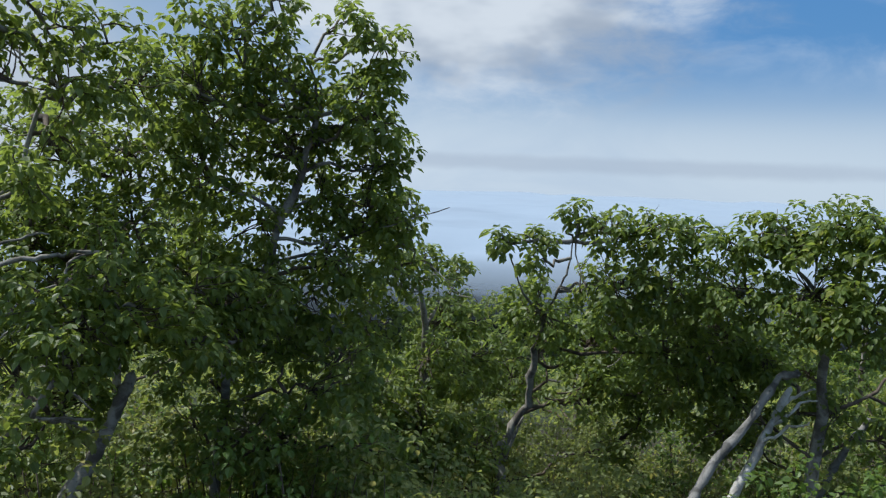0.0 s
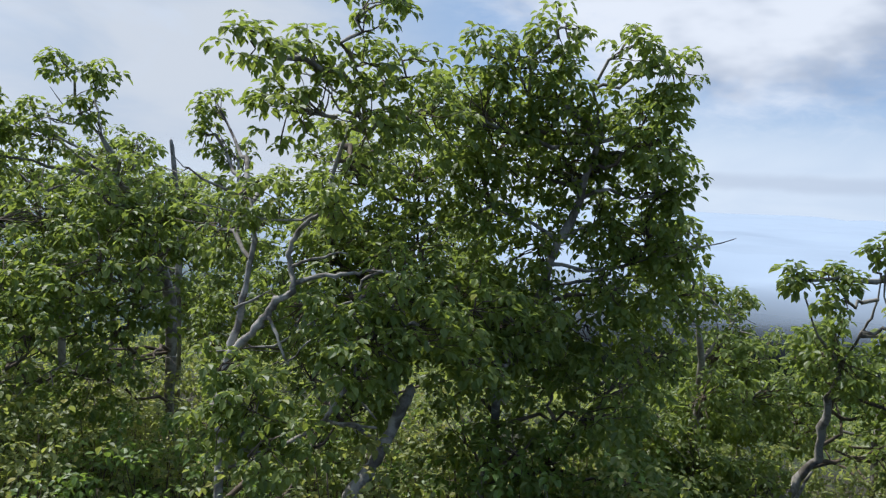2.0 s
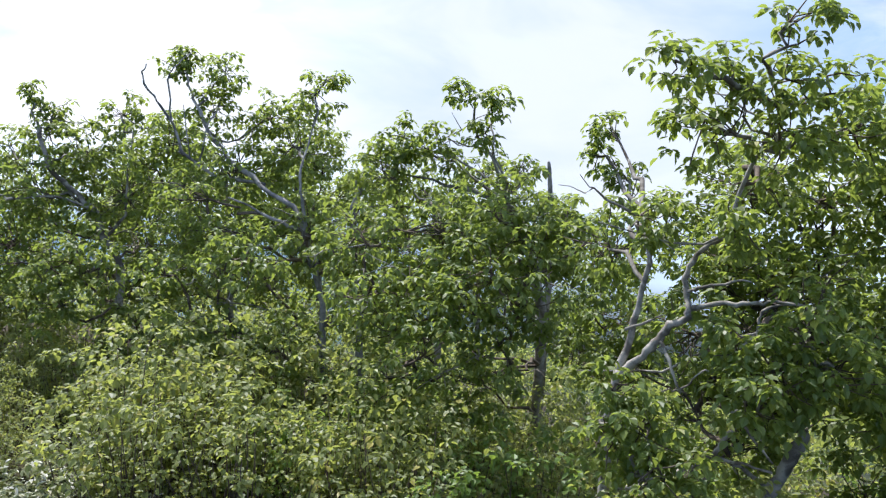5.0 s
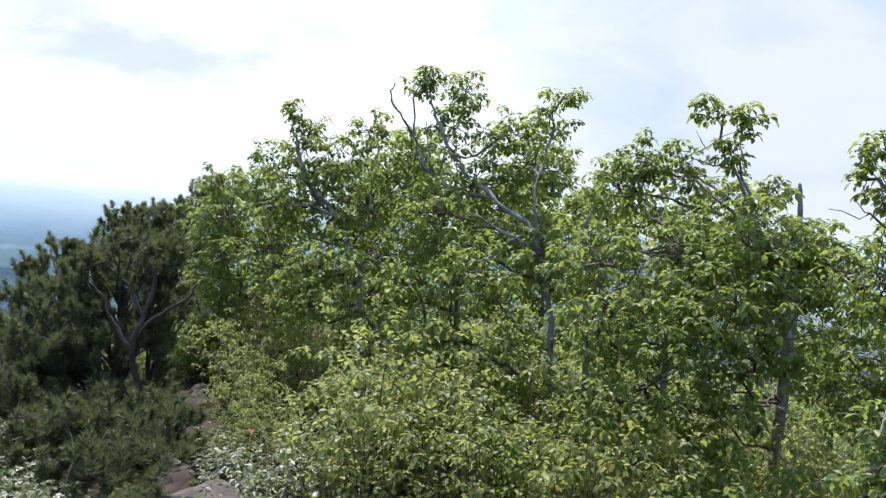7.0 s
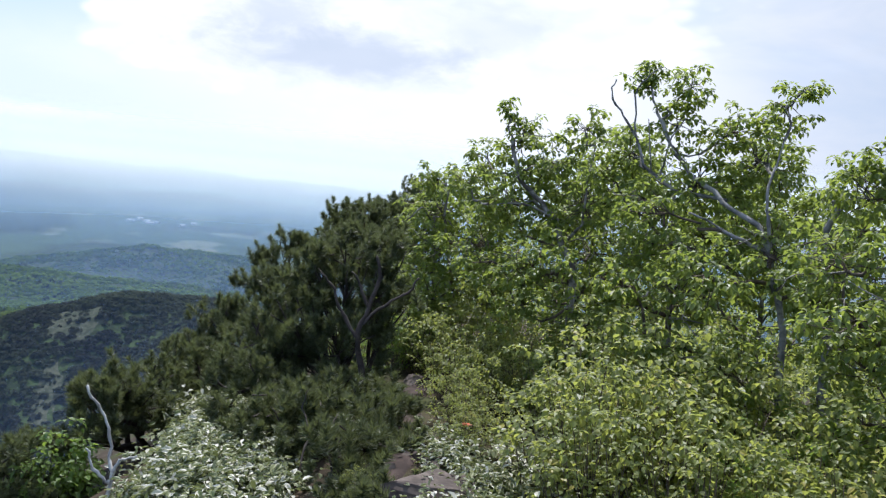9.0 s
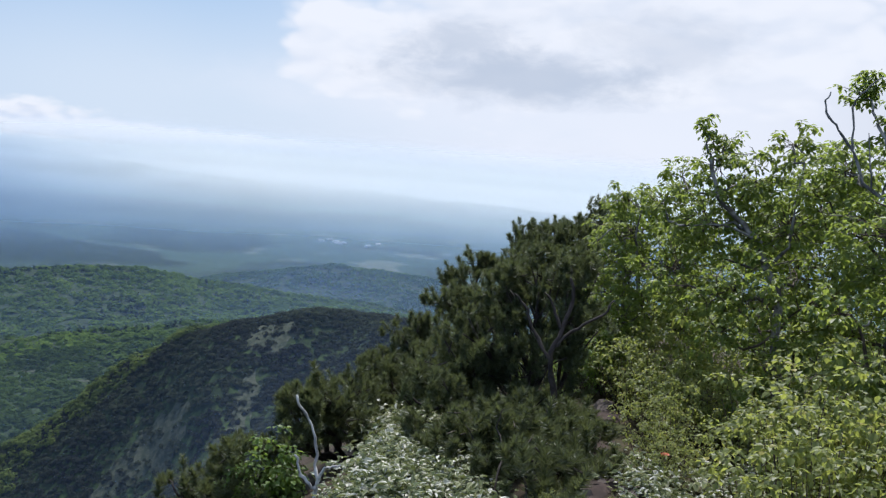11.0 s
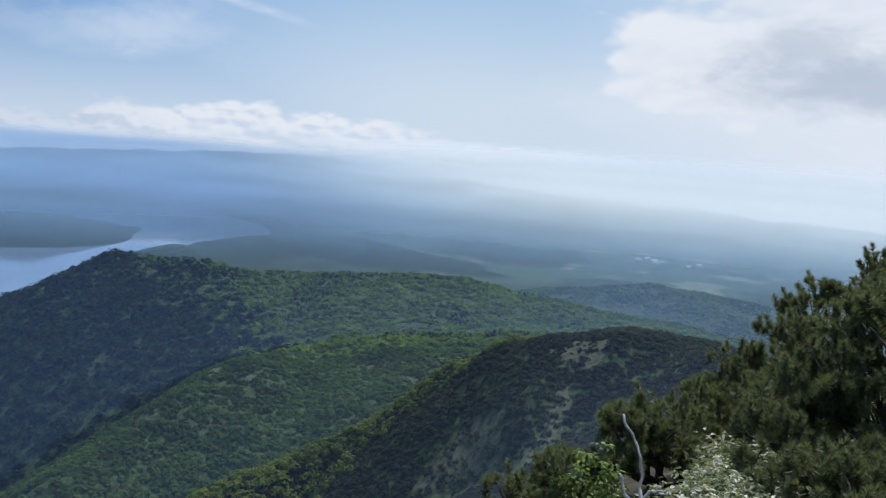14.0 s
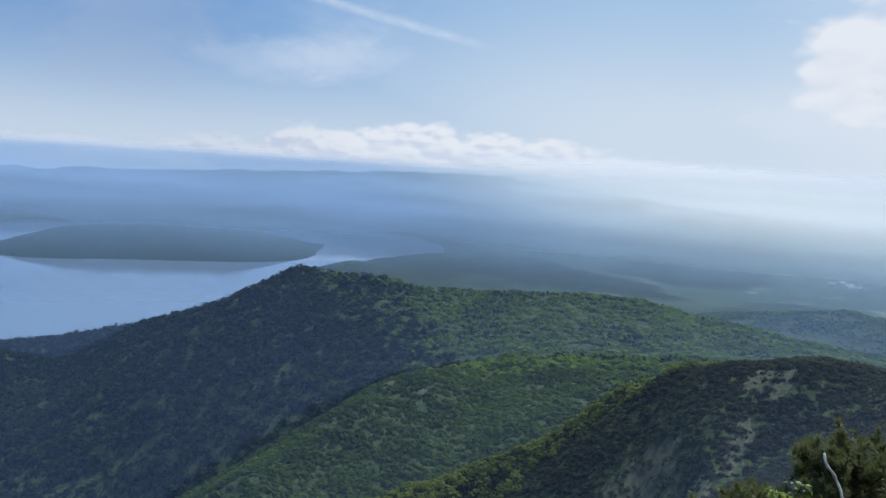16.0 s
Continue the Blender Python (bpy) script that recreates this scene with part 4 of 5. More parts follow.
birch([(52.4, -16, 5.9), (52.9, -8.9, 5.9), (53.6, -6.6, 5.9), (54.4, -4.0, 5.9), (55.1, -2.5, 5.95), (57.75, -0.6, 6.25), (59.5, 0.6, 6.45), (60.7, 2.2, 6.6), (61.4, 3.7, 6.7)],
      [(62.8, 6.0, 7.1, 0.17), (61.9, 6.6, 7.1, 0.13), (59.7, 5.7, 6.8, 0.21), (60.1, 3.5, 6.8, 0.25), (56.7, 3.0, 6.7, 0.25), (53.8, 4.8, 6.6, 0.23), (52.7, 6.0, 6.6, 0.12), (55.2, 1.3, 6.5, 0.36), (58.8, -0.4, 6.5, 0.38), (63.0, 1.0, 7.0, 0.30)],
      (50, 65, -13, -0.5, 5.4, 7.0, 24), 16, "multi-stemmed mountain birch with bare twisted twigs on top", 0.026, bark_=M_DEAD,
      boughs=(([(54.4, -4.1, 5.9), (56.4, -3.4, 5.9), (58.0, -2.6, 5.95), (59.4, -2.1, 6.0)], 0.013, 0.006), ([(54.3, -3.8, 5.9), (54.6, -1.9, 5.95), (54.8, 0.0, 6.0), (54.0, 3.0, 6.3)], 0.013, 0.006),
              ([(57.0, -1.1, 6.2), (60.2, -0.8, 6.4), (62.3, 0.7, 6.5), (62.9, 2.5, 6.6), (63.9, 3.8, 6.6), (64.7, 4.8, 6.6), (64.85, 5.5, 6.6), (64.6, 6.05, 6.6)], 0.013, 0.0045),
              ([(62.95, 2.7, 6.6), (63.3, 5.2, 6.6), (62.95, 6.0, 6.6), (61.9, 7.0, 6.6)], 0.008, 0.004), ([(61.2, 0.0, 6.45), (61.0, 0.8, 6.5), (60.7, 2.7, 6.5), (60.0, 3.9, 6.5)], 0.009, 0.004), ([(61.8, 0.3, 6.45), (62.3, 3.7, 6.5)], 0.006, 0.003)))
birch([(65.0, -16, 7.4), (65.6, -7.1, 7.3), (66.6, -5.2, 7.3), (67.1, -3.5, 7.3), (68.7, -2.0, 7.4), (69.9, -0.7, 7.5), (70.4, 1.6, 7.6)],
      [(70.7, 3.6, 7.8, 0.12), (69.6, 2.6, 7.8, 0.16), (69.8, 0.9, 7.8, 0.27), (71.9, 0.1, 8.1, 0.22), (72.6, -1.3, 8.1, 0.30), (65.6, 2.4, 7.5, 0.26), (67.6, 0.1, 7.6, 0.38), (70.3, -2.6, 7.7, 0.46), (65.5, -2.4, 7.5, 0.45)],
      (63, 73, -13, -3, 6.6, 8.0, 16), 17, "mountain birch with a tufted top above the path", 0.036, dense=0.95,
      boughs=(([(66.4, -4.9, 7.3), (65.4, -3.6, 7.25), (65.4, -0.8, 7.25), (65.1, 1.7, 7.3)], 0.014, 0.006), ([(67.0, -3.4, 7.3), (69.4, -2.6, 7.3), (71.7, -2.8, 7.4)], 0.012, 0.005)))
birch([(74, -13, 9.4), (74.4, -8, 9.2), (74.8, -4, 9.0)],
      [(75.2, -1.5, 8.8, 0.2), (74.4, -3.6, 8.9, 0.46), (71.4, -5.8, 8.1, 0.46)],
      (71, 76.5, -12, -5, 8.0, 9.3, 9), 18, "low mountain birch on the ridge crest", 0.035, dense=1.0,
      boughs=(([(74.6, -5.0, 9.0), (75.7, -3.4, 8.7), (76.7, -4.4, 8.6)], 0.012, 0.005), ([(73.9, -5.7, 8.7), (74.2, -3.7, 8.6), (73.9, -1.6, 8.6)], 0.014, 0.006)))
birch([(73, -13, 10), (73.2, -8, 10), (73.4, -3.4, 10)], [(72.6, -2.2, 9.8, 0.34), (74.2, -2.6, 9.9, 0.32), (71, -3, 9.6, 0.4)], (69.5, 76.8, -11.5, -3.2, 8.8, 10.2, 30), 26, "bushy mountain birch on the crest beside the pines", 0.035, 0.055, 0.75)

birch([(41, -12, 10.2), (41.3, -7, 10.2), (41.5, -2.5, 10.2)], [(39, -2, 10, 0.4), (43.5, -1.2, 10.4, 0.4)], (35, 47, -9, -1.2, 9.4, 11, 40), 27, "leafy birch in the second row", 0.035, 0.066, 0.8)
birch([(52, -12, 10.6), (52.3, -7, 10.6), (52.5, -2, 10.6)], [(49.5, -0.8, 10.4, 0.4), (54.5, -0.4, 10.6, 0.4)], (47, 58, -9, -0.6, 9.8, 11.4, 40), 28, "leafy birch in the second row", 0.035, 0.066, 0.8)
birch([(63, -12, 11), (63.3, -7, 11), (63.5, -2, 11)], [(60.5, -0.6, 10.8, 0.4), (66, -0.8, 11, 0.4)], (58, 70, -9, -0.8, 10, 11.6, 40), 29, "leafy birch in the second row", 0.035, 0.066, 0.8)
birch([(44, -13, 8), (44.5, -7, 8), (45, -2, 8)], [(41.5, 0.0, 8.0, 0.35), (48.5, 0.4, 8.2, 0.35)], (36, 51, -10, -0.6, 7.4, 8.8, 26), 21, "leafy mountain birch behind the front row", 0.04, 0.062)
birch([(58, -13, 9), (58.5, -7, 9), (59, -1, 9)], [(53, 1.5, 8.8, 0.36), (62, 1.2, 9, 0.4)], (50, 66, -10, 1.0, 8.2, 9.6, 30), 22, "full mountain birch farther along the crest", 0.04, 0.064)
birch([(22, -14, 7.2), (22, -8, 7.2), (22.5, -3.5, 7.2)], [(28, -3.5, 7, 0.35), (18, -4.5, 7.2, 0.35)], (14, 36, -13, -3.2, 6.4, 7.8, 30), 23, "bushy mountain birch half hidden by the front trees", 0.04, 0.06)
birch([(-10, -17, 8), (-10, -13, 8), (-10.5, -10, 8)], [(-3, -13.5, 8, 0.35), (-15, -10.5, 8, 0.35)], (-20, 3, -17, -10, 7, 9, 22), 24, "low leafy birch down the flank", 0.035, 0.06)
birch([(-28, -17, 7.5), (-28, -12, 7.5), (-28, -9, 7.5)], [(-24, -9.5, 7.4, 0.35), (-32, -8.5, 7.4, 0.35)], (-38, -19, -17, -8, 6.4, 8, 20), 25, "rounded leafy birch behind leaning dead trunks", 0.035, 0.06)

# ---- bare and broken wood among the birches ----
dead_wood("dead_birch", [([(-17.6, -23, 4.7), (-18.1, -21.8, 4.7), (-19.7, -18.7, 4.8), (-21.7, -15.9, 4.85), (-23.2, -13.0, 4.9), (-24.3, -12.7, 4.9)], 0.027, 0.021)], "leaning grey dead trunk with a broken hooked end", "dead tree")
dead_wood("dead_birch", [([(-20.2, -23, 4.9), (-20.7, -21.4, 4.9), (-21.9, -18.7, 5.0), (-22.8, -16.4, 5.0), (-23.9, -13.7, 5.0)], 0.032, 0.018), ([(-22.9, -16.2, 5.0), (-24.4, -14.8, 5.0), (-25.6, -14.2, 5.0)], 0.012, 0.005), ([(-23.5, -14.8, 5.0), (-24.6, -13.9, 5.0), (-25.4, -13.5, 5.0)], 0.011, 0.005), ([(-22.3, -17.5, 5.0), (-24, -16, 4.95), (-25.2, -15.6, 4.9)], 0.011, 0.004)], "leaning whitish dead trunk with short bare branches", "dead tree", M_BLEACHED)
dead_wood("dead_birch", [([(-25.4, -22, 5.5), (-26.1, -19.9, 5.5), (-26.9, -18.1, 5.45), (-27.7, -16.4, 5.4), (-28.7, -14.9, 5.4)], 0.03, 0.018)], "leaning grey dead trunk half hidden by leaves", "dead tree")
dead_wood("snag", [([(26, -23, 4.1), (25.2, -21.7, 4.1), (23.7, -19.8, 4.15), (22.2, -17.0, 4.15), (21.2, -14.6, 4.15)], 0.038, 0.030), ([(23.0, -18.5, 4.1), (25, -17.2, 4.0), (26.8, -17.0, 3.9)], 0.012, 0.005)], "broken grey birch snag with a blunt top", "dead tree", M_PALE)
dead_wood("broken_birch", [([(37.2, -12, 6.7), (37.1, -6, 6.7), (37.3, -1.5, 6.7), (37.7, 1.6, 6.7)], 0.034, 0.016)], "broken dark bare birch stem sticking up", "dead tree", M_BARK)
dead_wood("broken_birch", [([(50.0, -16, 5.9), (50.4, -8.3, 5.9), (50.9, -5.7, 5.9), (51.2, -2.5, 5.9), (50.7, -1.2, 5.9), (51.0, -0.5, 5.9)], 0.027, 0.014)], "grey upright birch stem without leaves", "dead tree")
dead_wood("dead_branch", [([(95.8, -22.2, 5.7), (95.8, -20.7, 5.7), (95.8, -19.0, 5.75), (96.4, -17.0, 5.75), (97.3, -15.4, 5.75)], 0.0125, 0.007), ([(95.8, -20.6, 5.7), (95.2, -19.7, 5.65), (94.4, -19.6, 5.6)], 0.012, 0.006), ([(95.9, -21.0, 5.7), (96.9, -20.2, 5.7), (97.3, -19.0, 5.7)], 0.012, 0.006)], "curved silvery dead branch standing at the edge", "dead branch", M_BLEACHED)

# ---- dwarf pines ----
pine((80.5, 6.8), [(78.3, -6.2, 7.0, 0.17), (80.9, -6.7, 7.0, 0.26), (83.1, -8.4, 7.0, 0.27), (79.2, -9.4, 7.0, 0.34), (84.4, -11.2, 6.9, 0.34), (81.3, -13.3, 6.8, 0.42), (86.5, -12.7, 6.9, 0.30), (80.2, -16.1, 6.6, 0.36), (83.1, -16.9, 6.6, 0.40), (87.9, -14.2, 6.9, 0.22), (84, -17.8, 5.6, 0.3), (81.6, -17.6, 5.6, 0.27), (86, -16.8, 5.9, 0.3), (88, -15.8, 6.4, 0.26), (81.4, -19.4, 5.0, 0.24), (80.0, -19.0, 5.4, 0.24), (79.6, -17.2, 6.0, 0.26), (80.8, -21.6, 4.8, 0.22), (78.4, -16.4, 6.1, 0.2), (78.5, -18.4, 5.5, 0.18), (79.2, -20.6, 5.0, 0.17), (79.8, -22.4, 4.7, 0.15)], 61, "dark dwarf pine bush beside the path", boughs=(([(84.4, -20.8, 5.2), (83.8, -18.6, 5.3), (84.3, -16.8, 5.4), (83.9, -15.6, 5.4)], 0.008, 0.003), ([(82.2, -21.2, 5.1), (82.6, -19.0, 5.2), (81.9, -17.0, 5.3)], 0.009, 0.003), ([(86.0, -19.8, 5.5), (85.4, -18.2, 5.6), (86.2, -16.8, 5.6)], 0.007, 0.003), ([(80.6, -17.5, 6.3), (80.0, -14.6, 6.1), (80.5, -12.3, 6.0), (79.9, -10.3, 6.0), (79.3, -8.2, 6.0), (79.6, -6.9, 6.0)], 0.025, 0.010),
      ([(80.2, -11.4, 6.0), (78.8, -10.1, 6.0), (77.3, -9.1, 6.0), (76.7, -8.1, 6.0)], 0.013, 0.005), ([(80.6, -12.2, 6.0), (81.7, -10.6, 6.0), (82.2, -9.2, 6.0), (83.2, -8.2, 6.0)], 0.014, 0.006), ([(79.9, -10.3, 6.0), (80.5, -9.0, 6.0), (81.2, -8.0, 6.0)], 0.012, 0.006)))
pine((82, 11.5), [(84.0, -6.2, 10.4, 0.17), (82.8, -6.3, 10.9, 0.18), (80.8, -4.3, 11.4, 0.22), (85.1, -7.5, 9.9, 0.19), (81.1, -6.6, 10.9, 0.42), (86.1, -9.0, 9.4, 0.22), (84, -10, 9.8, 0.4)], 62, "dark upright dwarf pine on the ridge edge")
pine((78, 12.6), [(79.2, -3.9, 11.9, 0.22), (77.7, -3.2, 12.4, 0.22), (78.5, -4.6, 11.4, 0.36), (76.3, -2.9, 12.6, 0.25), (75.2, -2.6, 12.6, 0.3), (77.0, -5.0, 11.6, 0.45), (75.2, -5.4, 11.4, 0.5), (79.6, -6.4, 11.0, 0.45), (77.4, -7.6, 10.6, 0.5)], 63, "dark dwarf pine on the crest behind the birches")
pine((89, 8.6), [(87.5, -11.0, 8.9, 0.23), (88.6, -11.7, 8.9, 0.23), (89.9, -13.2, 8.9, 0.26), (91.4, -14.3, 8.4, 0.27), (87.1, -13.8, 8.4, 0.36), (89.3, -15.3, 8.2, 0.36), (90.7, -17.2, 7.9, 0.3)], 64, "low dwarf pine on the steep edge")
pine((93.6, 7.6), [(92.8, -15.6, 7.9, 0.25), (94.7, -15.2, 7.4, 0.19), (93.6, -17.0, 7.4, 0.27), (95.7, -15.8, 7.2, 0.15), (97.2, -15.6, 7.4, 0.14), (96.8, -18.0, 7.2, 0.22)], 65, "small dwarf pine behind a dead branch")
pine((101.5, 7.2), [(101.3, -20.2, 7.0, 0.26), (103.3, -21.6, 7.5, 0.24), (100.5, -19.2, 7.2, 0.18), (99, -21.5, 7.0, 0.25)], 66, "dwarf pine spreading down the steep slope")

# ---- white farm buildings far out on the plain ----
M_WALL, n = material("white_weatherboard")
p = n.put("ShaderNodeTexCoord").outputs["Object"]
finish(n, principled(n, n.mix(n.ramp(n.noise(p, 0.4, 4.0), 0.4, 0.7), (0.56, 0.56, 0.54), (0.44, 0.43, 0.41)), 0.7))
M_ROOF, n = material("sheet_roof")
p = n.put("ShaderNodeTexCoord").outputs["Object"]
finish(n, principled(n, n.mix(n.ramp(n.noise(p, 0.3, 4.0), 0.4, 0.7), (0.44, 0.45, 0.46), (0.32, 0.33, 0.34)), 0.5))
r = np.random.default_rng(140)
for k in range(9):
    x, y, _ = place(r.uniform(88.6, 94.0), r.uniform(2700, 2950))
    barn = root_object("farm_building", (x, y, ground_at(x, y) - 0.5), "white farm building with a pale sheet roof on the plain", "building", "farm buildings on the plain")
    barn.rotation_euler = (0, 0, r.uniform(0, 3.14))
    ln, wd, ht = r.uniform(7, 13), r.uniform(3.5, 5), r.uniform(4, 6)
    box = [(-ln, -wd, 0), (ln, -wd, 0), (ln, wd, 0), (-ln, wd, 0), (-ln, -wd, ht), (ln, -wd, ht), (ln, wd, ht), (-ln, wd, ht)]
    part("wall", mesh_of("wall", box, [(0, 1, 5, 4), (1, 2, 6, 5), (2, 3, 7, 6), (3, 0, 4, 7), (4, 5, 6, 7), (3, 2, 1, 0)], M_WALL), barn)
    e = 0.6
    gable = [(-ln - e, -wd - e, ht + 0.02), (ln + e, -wd - e, ht + 0.02), (ln + e, wd + e, ht + 0.02), (-ln - e, wd + e, ht + 0.02), (-ln - e, 0, ht + wd * 0.6), (ln + e, 0, ht + wd * 0.6)]
    roof = bpy.data.meshes.new("roof")
    roof.from_pydata(gable, [], [(0, 1, 5, 4), (2, 3, 4, 5), (1, 2, 5), (3, 0, 4), (3, 2, 1, 0)])
    roof.materials.append(M_ROOF)
    part("roof", roof, barn)

# ---- low shrubs, bamboo grass ----
BUSH = shrub_model(71, 0.8, 0.36, 46, 0.055, M_BUSH, per=7, heads=5)
x, y, _ = place(98.6, 6.5)
shrub(BUSH, (x, y, ground_at(x, y)), 0.4, 0.82, "bright_bush", "bright yellow-green leafy bush at the steep edge", "")
SHRUBS = [shrub_model(30 + k, 0.95, 0.5, 46, 0.035, M_BUSH if k == 2 else M_SHRUB, per=7, heads=5) for k in range(5)]
r = np.random.default_rng(50)
count = 0
while count < 125:
    a, d = r.uniform(-36, 71), math.sqrt(r.uniform(2.4 ** 2, 8.0 ** 2))
    if a < 41 and d < 3.1:
        continue
    if a > 62 and d < 4.2:
        continue
    x, y, _ = place(a, d)
    size = r.uniform(0.7, 1.25) * (0.75 if d < 3.2 else 1.0)
    shrub(SHRUBS[count % 5], (x, y, ground_at(x, y)), r.uniform(0, 6.28), size, "shrub", "low leafy green shrub on the ridge", "low shrubs")
    count += 1
SASA = [shrub_model(80 + k, 0.15, 0.42, 30, 0.058, M_SASA, BLADE_V, 0.1, 4, 0.4, 0.35) for k in range(3)]
count = 0
while count < 80:
    if count < 64:
        d = r.uniform(4.7, 7.7)
        a = 88.4 + r.uniform(-1, 1) * (0.3 + 1.4 * max(0.0, 7.2 - d))
    else:
        a, d = r.uniform(62, 75), r.uniform(3.6, 5.6)
    x, y, _ = place(a, d)
    if 64 <= count < 69:
        x, y, _ = place(r.uniform(91.5, 95.5), r.uniform(4.5, 5.5))
    shrub(SASA[count % 3], (x, y, ground_at(x, y)), r.uniform(0, 6.28), r.uniform(0.6, 0.95), "bamboo_grass", "bamboo grass tuft on the ridge, leaves paled as sun glints", "bamboo grass tufts")
    count += 1

for a, d, size in ((80.6, 4.5, 0.18), (81.5, 4.6, 0.16), (64.5, 6.6, 0.9), (66.2, 7.0, 0.9), (67.8, 6.8, 0.9), (69.4, 7.2, 0.9), (65.6, 8.0, 1.1), (68.4, 8.2, 1.1), (70.8, 8.4, 1.1), (63.0, 7.4, 1.0), (71.2, 6.4, 0.7), (74.5, 7.9, 0.9), (76.5, 8.1, 0.8), (72.8, 7.4, 0.9), (78.3, 8.4, 0.8), (75.5, 8.8, 1.0), (73.5, 8.9, 1.0), (77.5, 9.4, 0.9), (80, 9.0, 0.8), (72.6, 6.6, 0.7), (71.9, 5.8, 0.6), (72.0, 7.0, 0.8), (79.8, 7.6, 0.6), (73.2, 6.0, 0.5), (73.0, 5.3, 0.4)):
    x, y, _ = place(a, d)
    shrub(SHRUBS[count % 5], (x, y, ground_at(x, y)), r.uniform(0, 6.28), size, "shrub", "low leafy green shrub beside the path", "low shrubs")
    count += 1

# thickets farther down the wooded flank, too many leaves to count
r = np.random.default_rng(90)
a = np.radians(r.uniform(-40, 72, 1500))
d = np.sqrt(r.uniform(7.5 ** 2, 34 ** 2, 1500))
x, y = -d * np.sin(a), d * np.cos(a)
heads = np.stack([x, y, land(x, y) + r.uniform(0.2, 1.1, 1500)], -1)
at_l = np.repeat(heads, 26, 0) + r.standard_normal((1500 * 26, 3)) * (0.32, 0.32, 0.26)
dirs = unit(r.standard_normal(at_l.shape) - (0, 0, 0.4))
v, f = leaves(r, at_l, dirs, 0.10 * r.uniform(0.7, 1.3, len(at_l)))
tagged(new("undergrowth", mesh_of("undergrowth", v, f, M_SHRUB)), "dense green birch scrub down the flank", "shrubs", kind="stuff")

# ---- trodden path and its stones ----
line = np.array([place(82, 3.4), place(79.5, 4.4), place(77.3, 5.3), place(76.4, 6.2), place(75.6, 6.9), place(75.0, 7.4)])[:, :2]
steps = np.linspace(0, len(line) - 1, 60)
mid = np.stack([np.interp(steps, np.arange(len(line)), line[:, k]) for k in (0, 1)], -1)
run = unit(np.gradient(mid, axis=0))
across = np.stack([run[:, 1], -run[:, 0]], -1)
k = np.linspace(-1, 1, 13)
half = 0.085 + 0.05 * np.sin(steps * 5.0) + 0.12 * np.clip(1.2 - steps, 0, 1)
P2 = mid[:, None] + across[:, None] * (k[None, :, None] * half[:, None, None])
pz = land(P2[..., 0], P2[..., 1]) + 0.03 * (1 - k[None] ** 4) - 0.012 + 0.012 * bumps(P2[..., 0], P2[..., 1], 0.35, 4)
pi = np.arange(pz.size).reshape(pz.shape)
pq = np.stack([pi[:-1, :-1], pi[1:, :-1], pi[1:, 1:], pi[:-1, 1:]], -1).reshape(-1, 4)
tagged(new("path", mesh_of("path", np.concatenate([P2, pz[..., None]], -1).reshape(-1, 3), pq, M_PATH, True)), "trodden reddish-brown earth path along the ridge", "path", kind="structure")


def rock(a, d, size, flat_, seed):
    """A weathered angular stone, part sunk in the path."""
    r = np.random.default_rng(seed)
    bm = bmesh.new()
    bmesh.ops.create_icosphere(bm, subdivisions=4, radius=1.0)
    cuts = unit(r.standard_normal((8, 3)) * (1, 1, 0.8))
    for v in bm.verts:
        p = np.array(v.co)
        for c in cuts:
            p = p - c * max(0.0, p @ c - 0.55)
        if p[2] > 0.5:
            p[2] = 0.5 + (p[2] - 0.5) * 0.1
        p = p * (1 + 0.06 * noise.noise(Vector(p * 4 + seed)) + 0.03 * noise.noise(Vector(p * 11 + seed)))
        v.co = p * np.array([1.2, 0.9, flat_ * 1.6]) * size
    me = bpy.data.meshes.new("rock")
    bm.to_mesh(me)
    bm.free()
    me.materials.append(M_ROCK)
    x, y, _ = place(a, d)
    ob = new("rock", me)
    ob.location = (x, y, ground_at(x, y) + size * flat_ * 0.1)
    ob.rotation_euler = (r.uniform(-0.22, 0.22), r.uniform(-0.22, 0.22), r.uniform(0, 6.28))
    return tagged(ob, "weathered grey-brown stone set in the path", "rock", "stones on the path")


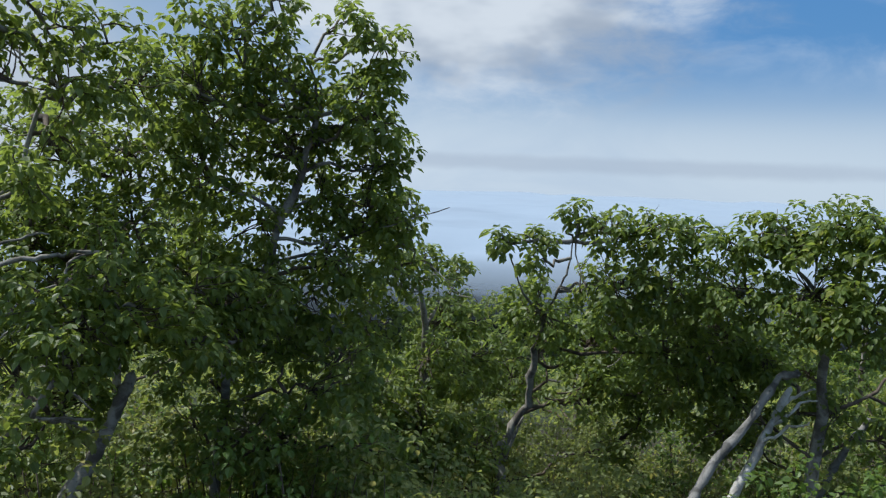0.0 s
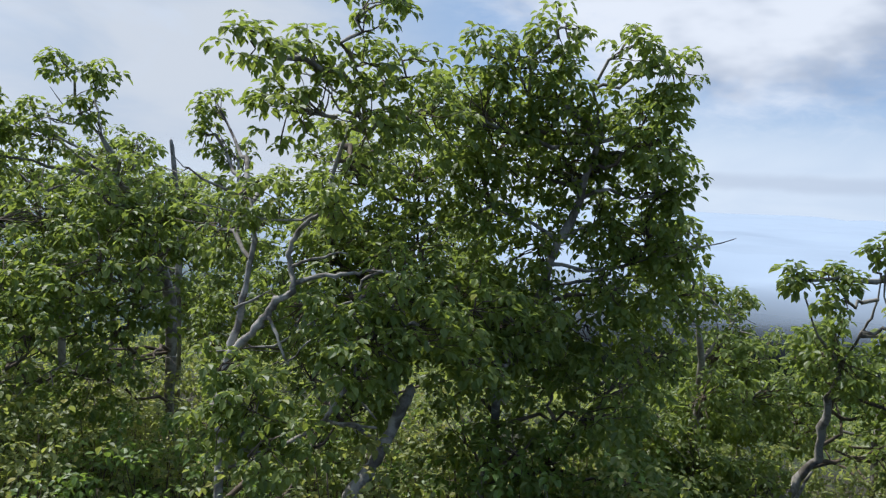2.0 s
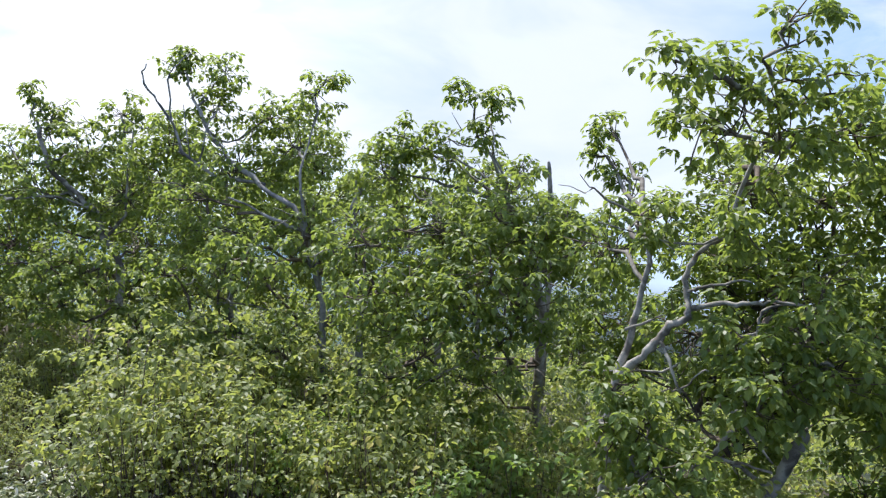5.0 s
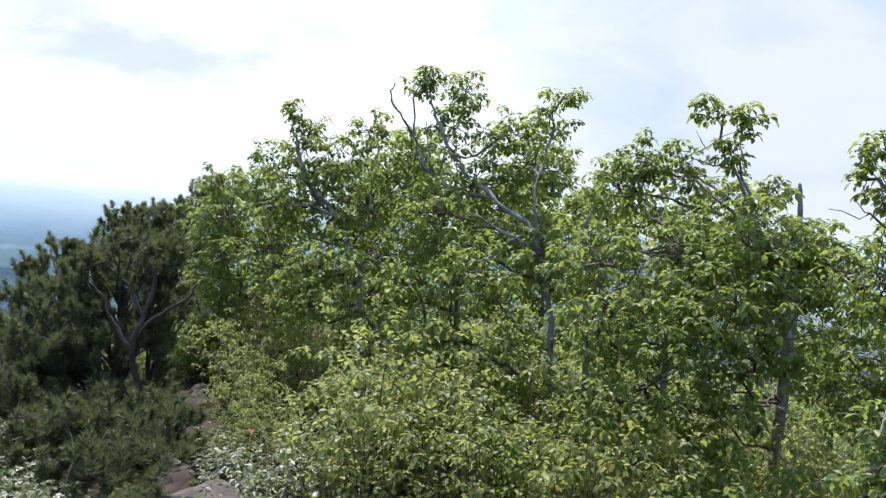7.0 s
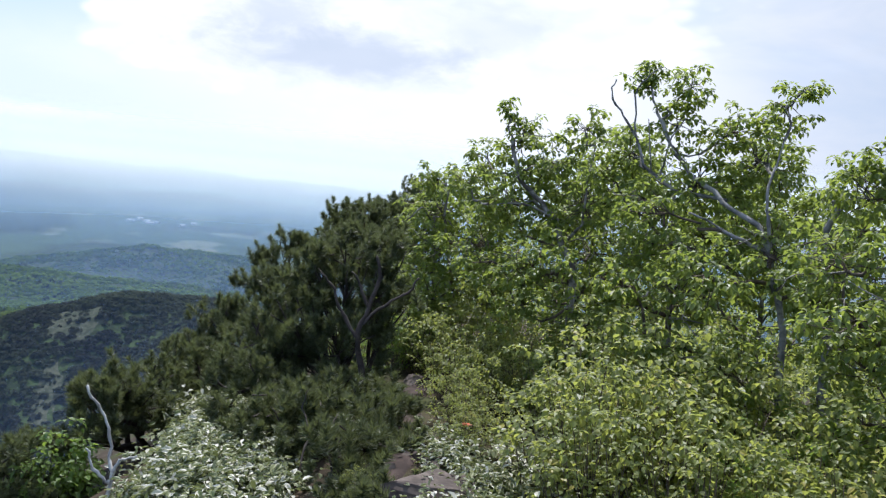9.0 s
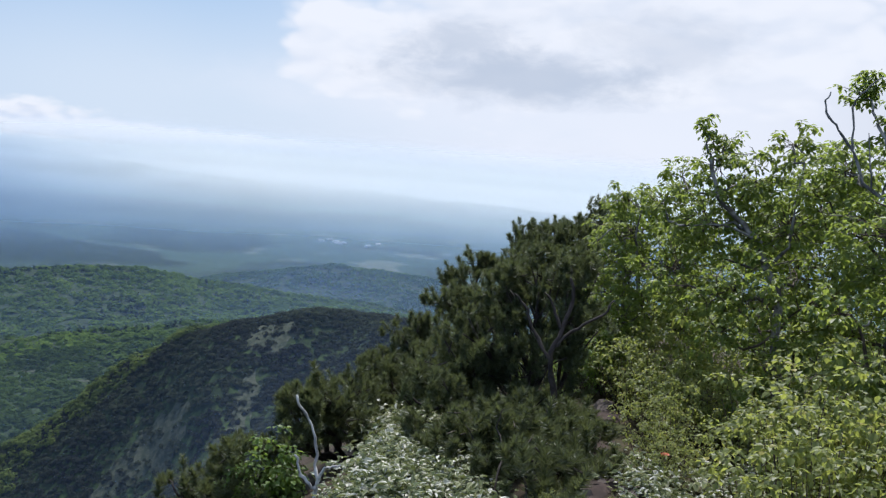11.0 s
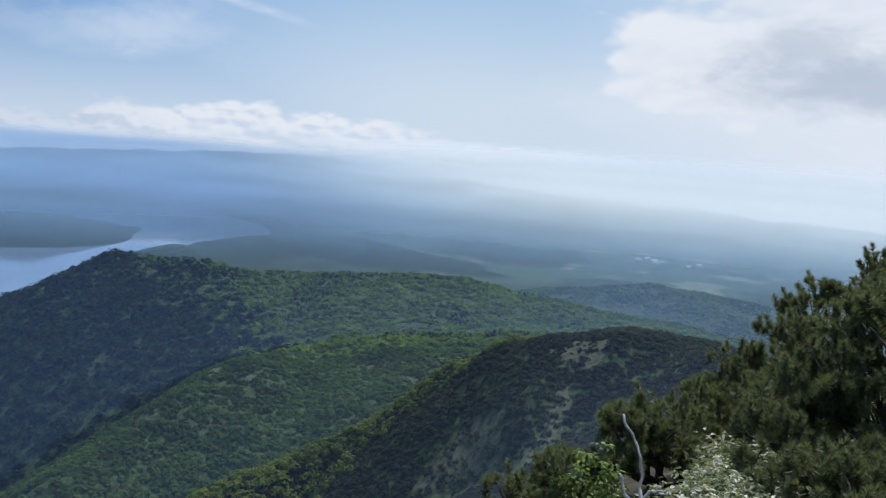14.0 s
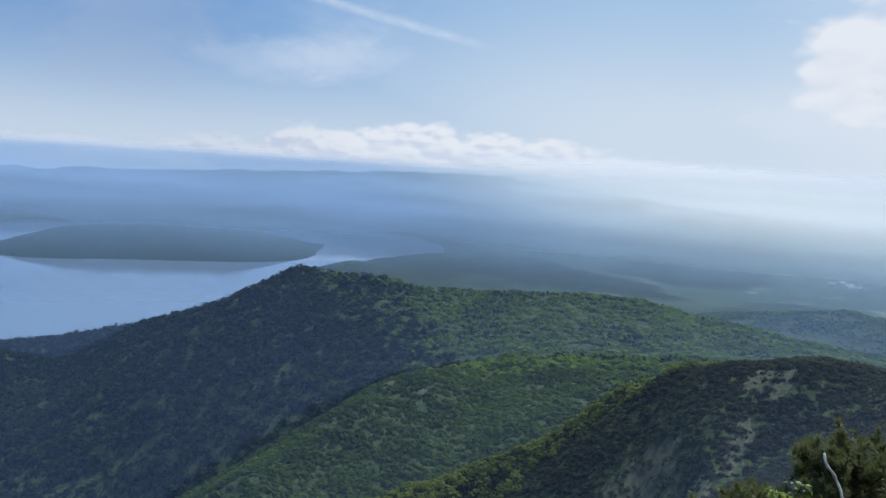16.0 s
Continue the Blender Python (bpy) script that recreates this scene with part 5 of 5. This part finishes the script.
for k, (a, d, size, flat_) in enumerate([(75.9, 4.48, 0.27, 0.26), (73.6, 4.62, 0.13, 0.4), (78.8, 4.75, 0.10, 0.5), (75.0, 4.85, 0.11, 0.45), (77.6, 5.15, 0.09, 0.45), (76.4, 5.0, 0.07, 0.5), (75.4, 7.3, 0.15, 0.55), (78.0, 5.6, 0.05, 0.6), (76.7, 5.8, 0.06, 0.5), (77.4, 4.95, 0.05, 0.5), (75.9, 5.3, 0.045, 0.5)]):
    rock(a, d, size, flat_, 200 + k)

# ---- bare scars on the near hill and the spur ----
for k, (a, d, ln, wd, turn) in enumerate(SCARS):
    c = place(a, d)
    u = np.array([-math.sin(radians(a + turn)), math.cos(radians(a + turn))])
    U, V = np.meshgrid(np.linspace(-0.62, 0.62, 19), np.linspace(-0.62, 0.62, 13), indexing="ij")
    X, Y = c[0] + U * ln * u[0] - V * wd * u[1], c[1] + U * ln * u[1] + V * wd * u[0]
    edge = U ** 2 + V ** 2
    Z = land(X, Y) + 0.2 - 3.0 * np.clip(edge - 0.16 - 0.16 * bumps(X, Y, 6.0, 20 + k), 0, 1)
    i = np.arange(X.size).reshape(X.shape)
    q = np.stack([i[:-1, :-1], i[1:, :-1], i[1:, 1:], i[:-1, 1:]], -1).reshape(-1, 4)
    tagged(new("scree", mesh_of("scree", np.stack([X, Y, Z], -1).reshape(-1, 3), q, M_SCREE, True)), "pale bare scree patch on the slope", "scree", kind="structure")

# ---- a red bloom beside the path ----
flower = root_object("red_flower", (0, 0, 0), "small orange-red wild flower beside the path", "flower")
spot = aim(73.2, -17.4, 5.5)
flower.location = (spot[0], spot[1], ground_at(spot[0], spot[1]))
tall = spot[2] - flower.location[2]
M_PETAL, n = material("red_petal")
finish(n, principled(n, (0.62, 0.09, 0.04), 0.5))
stalk = Wood()
stalk.limb([(0, 0, -0.02), (0.01, 0, tall * 0.5), (0, 0.01, tall)], 0.004, 0.003, 5)
part("stalk", stalk.mesh("stalk", M_TWIG), flower)
for k in range(6):
    ang = k * math.pi / 3
    v, f = leaves(np.random.default_rng(k), np.array([[0, 0.01, tall]]), np.array([[math.cos(ang), math.sin(ang), 0.35]]), np.array([0.034]), roll=0.1)
    part("petal", mesh_of("petal", v, f, M_PETAL), flower)
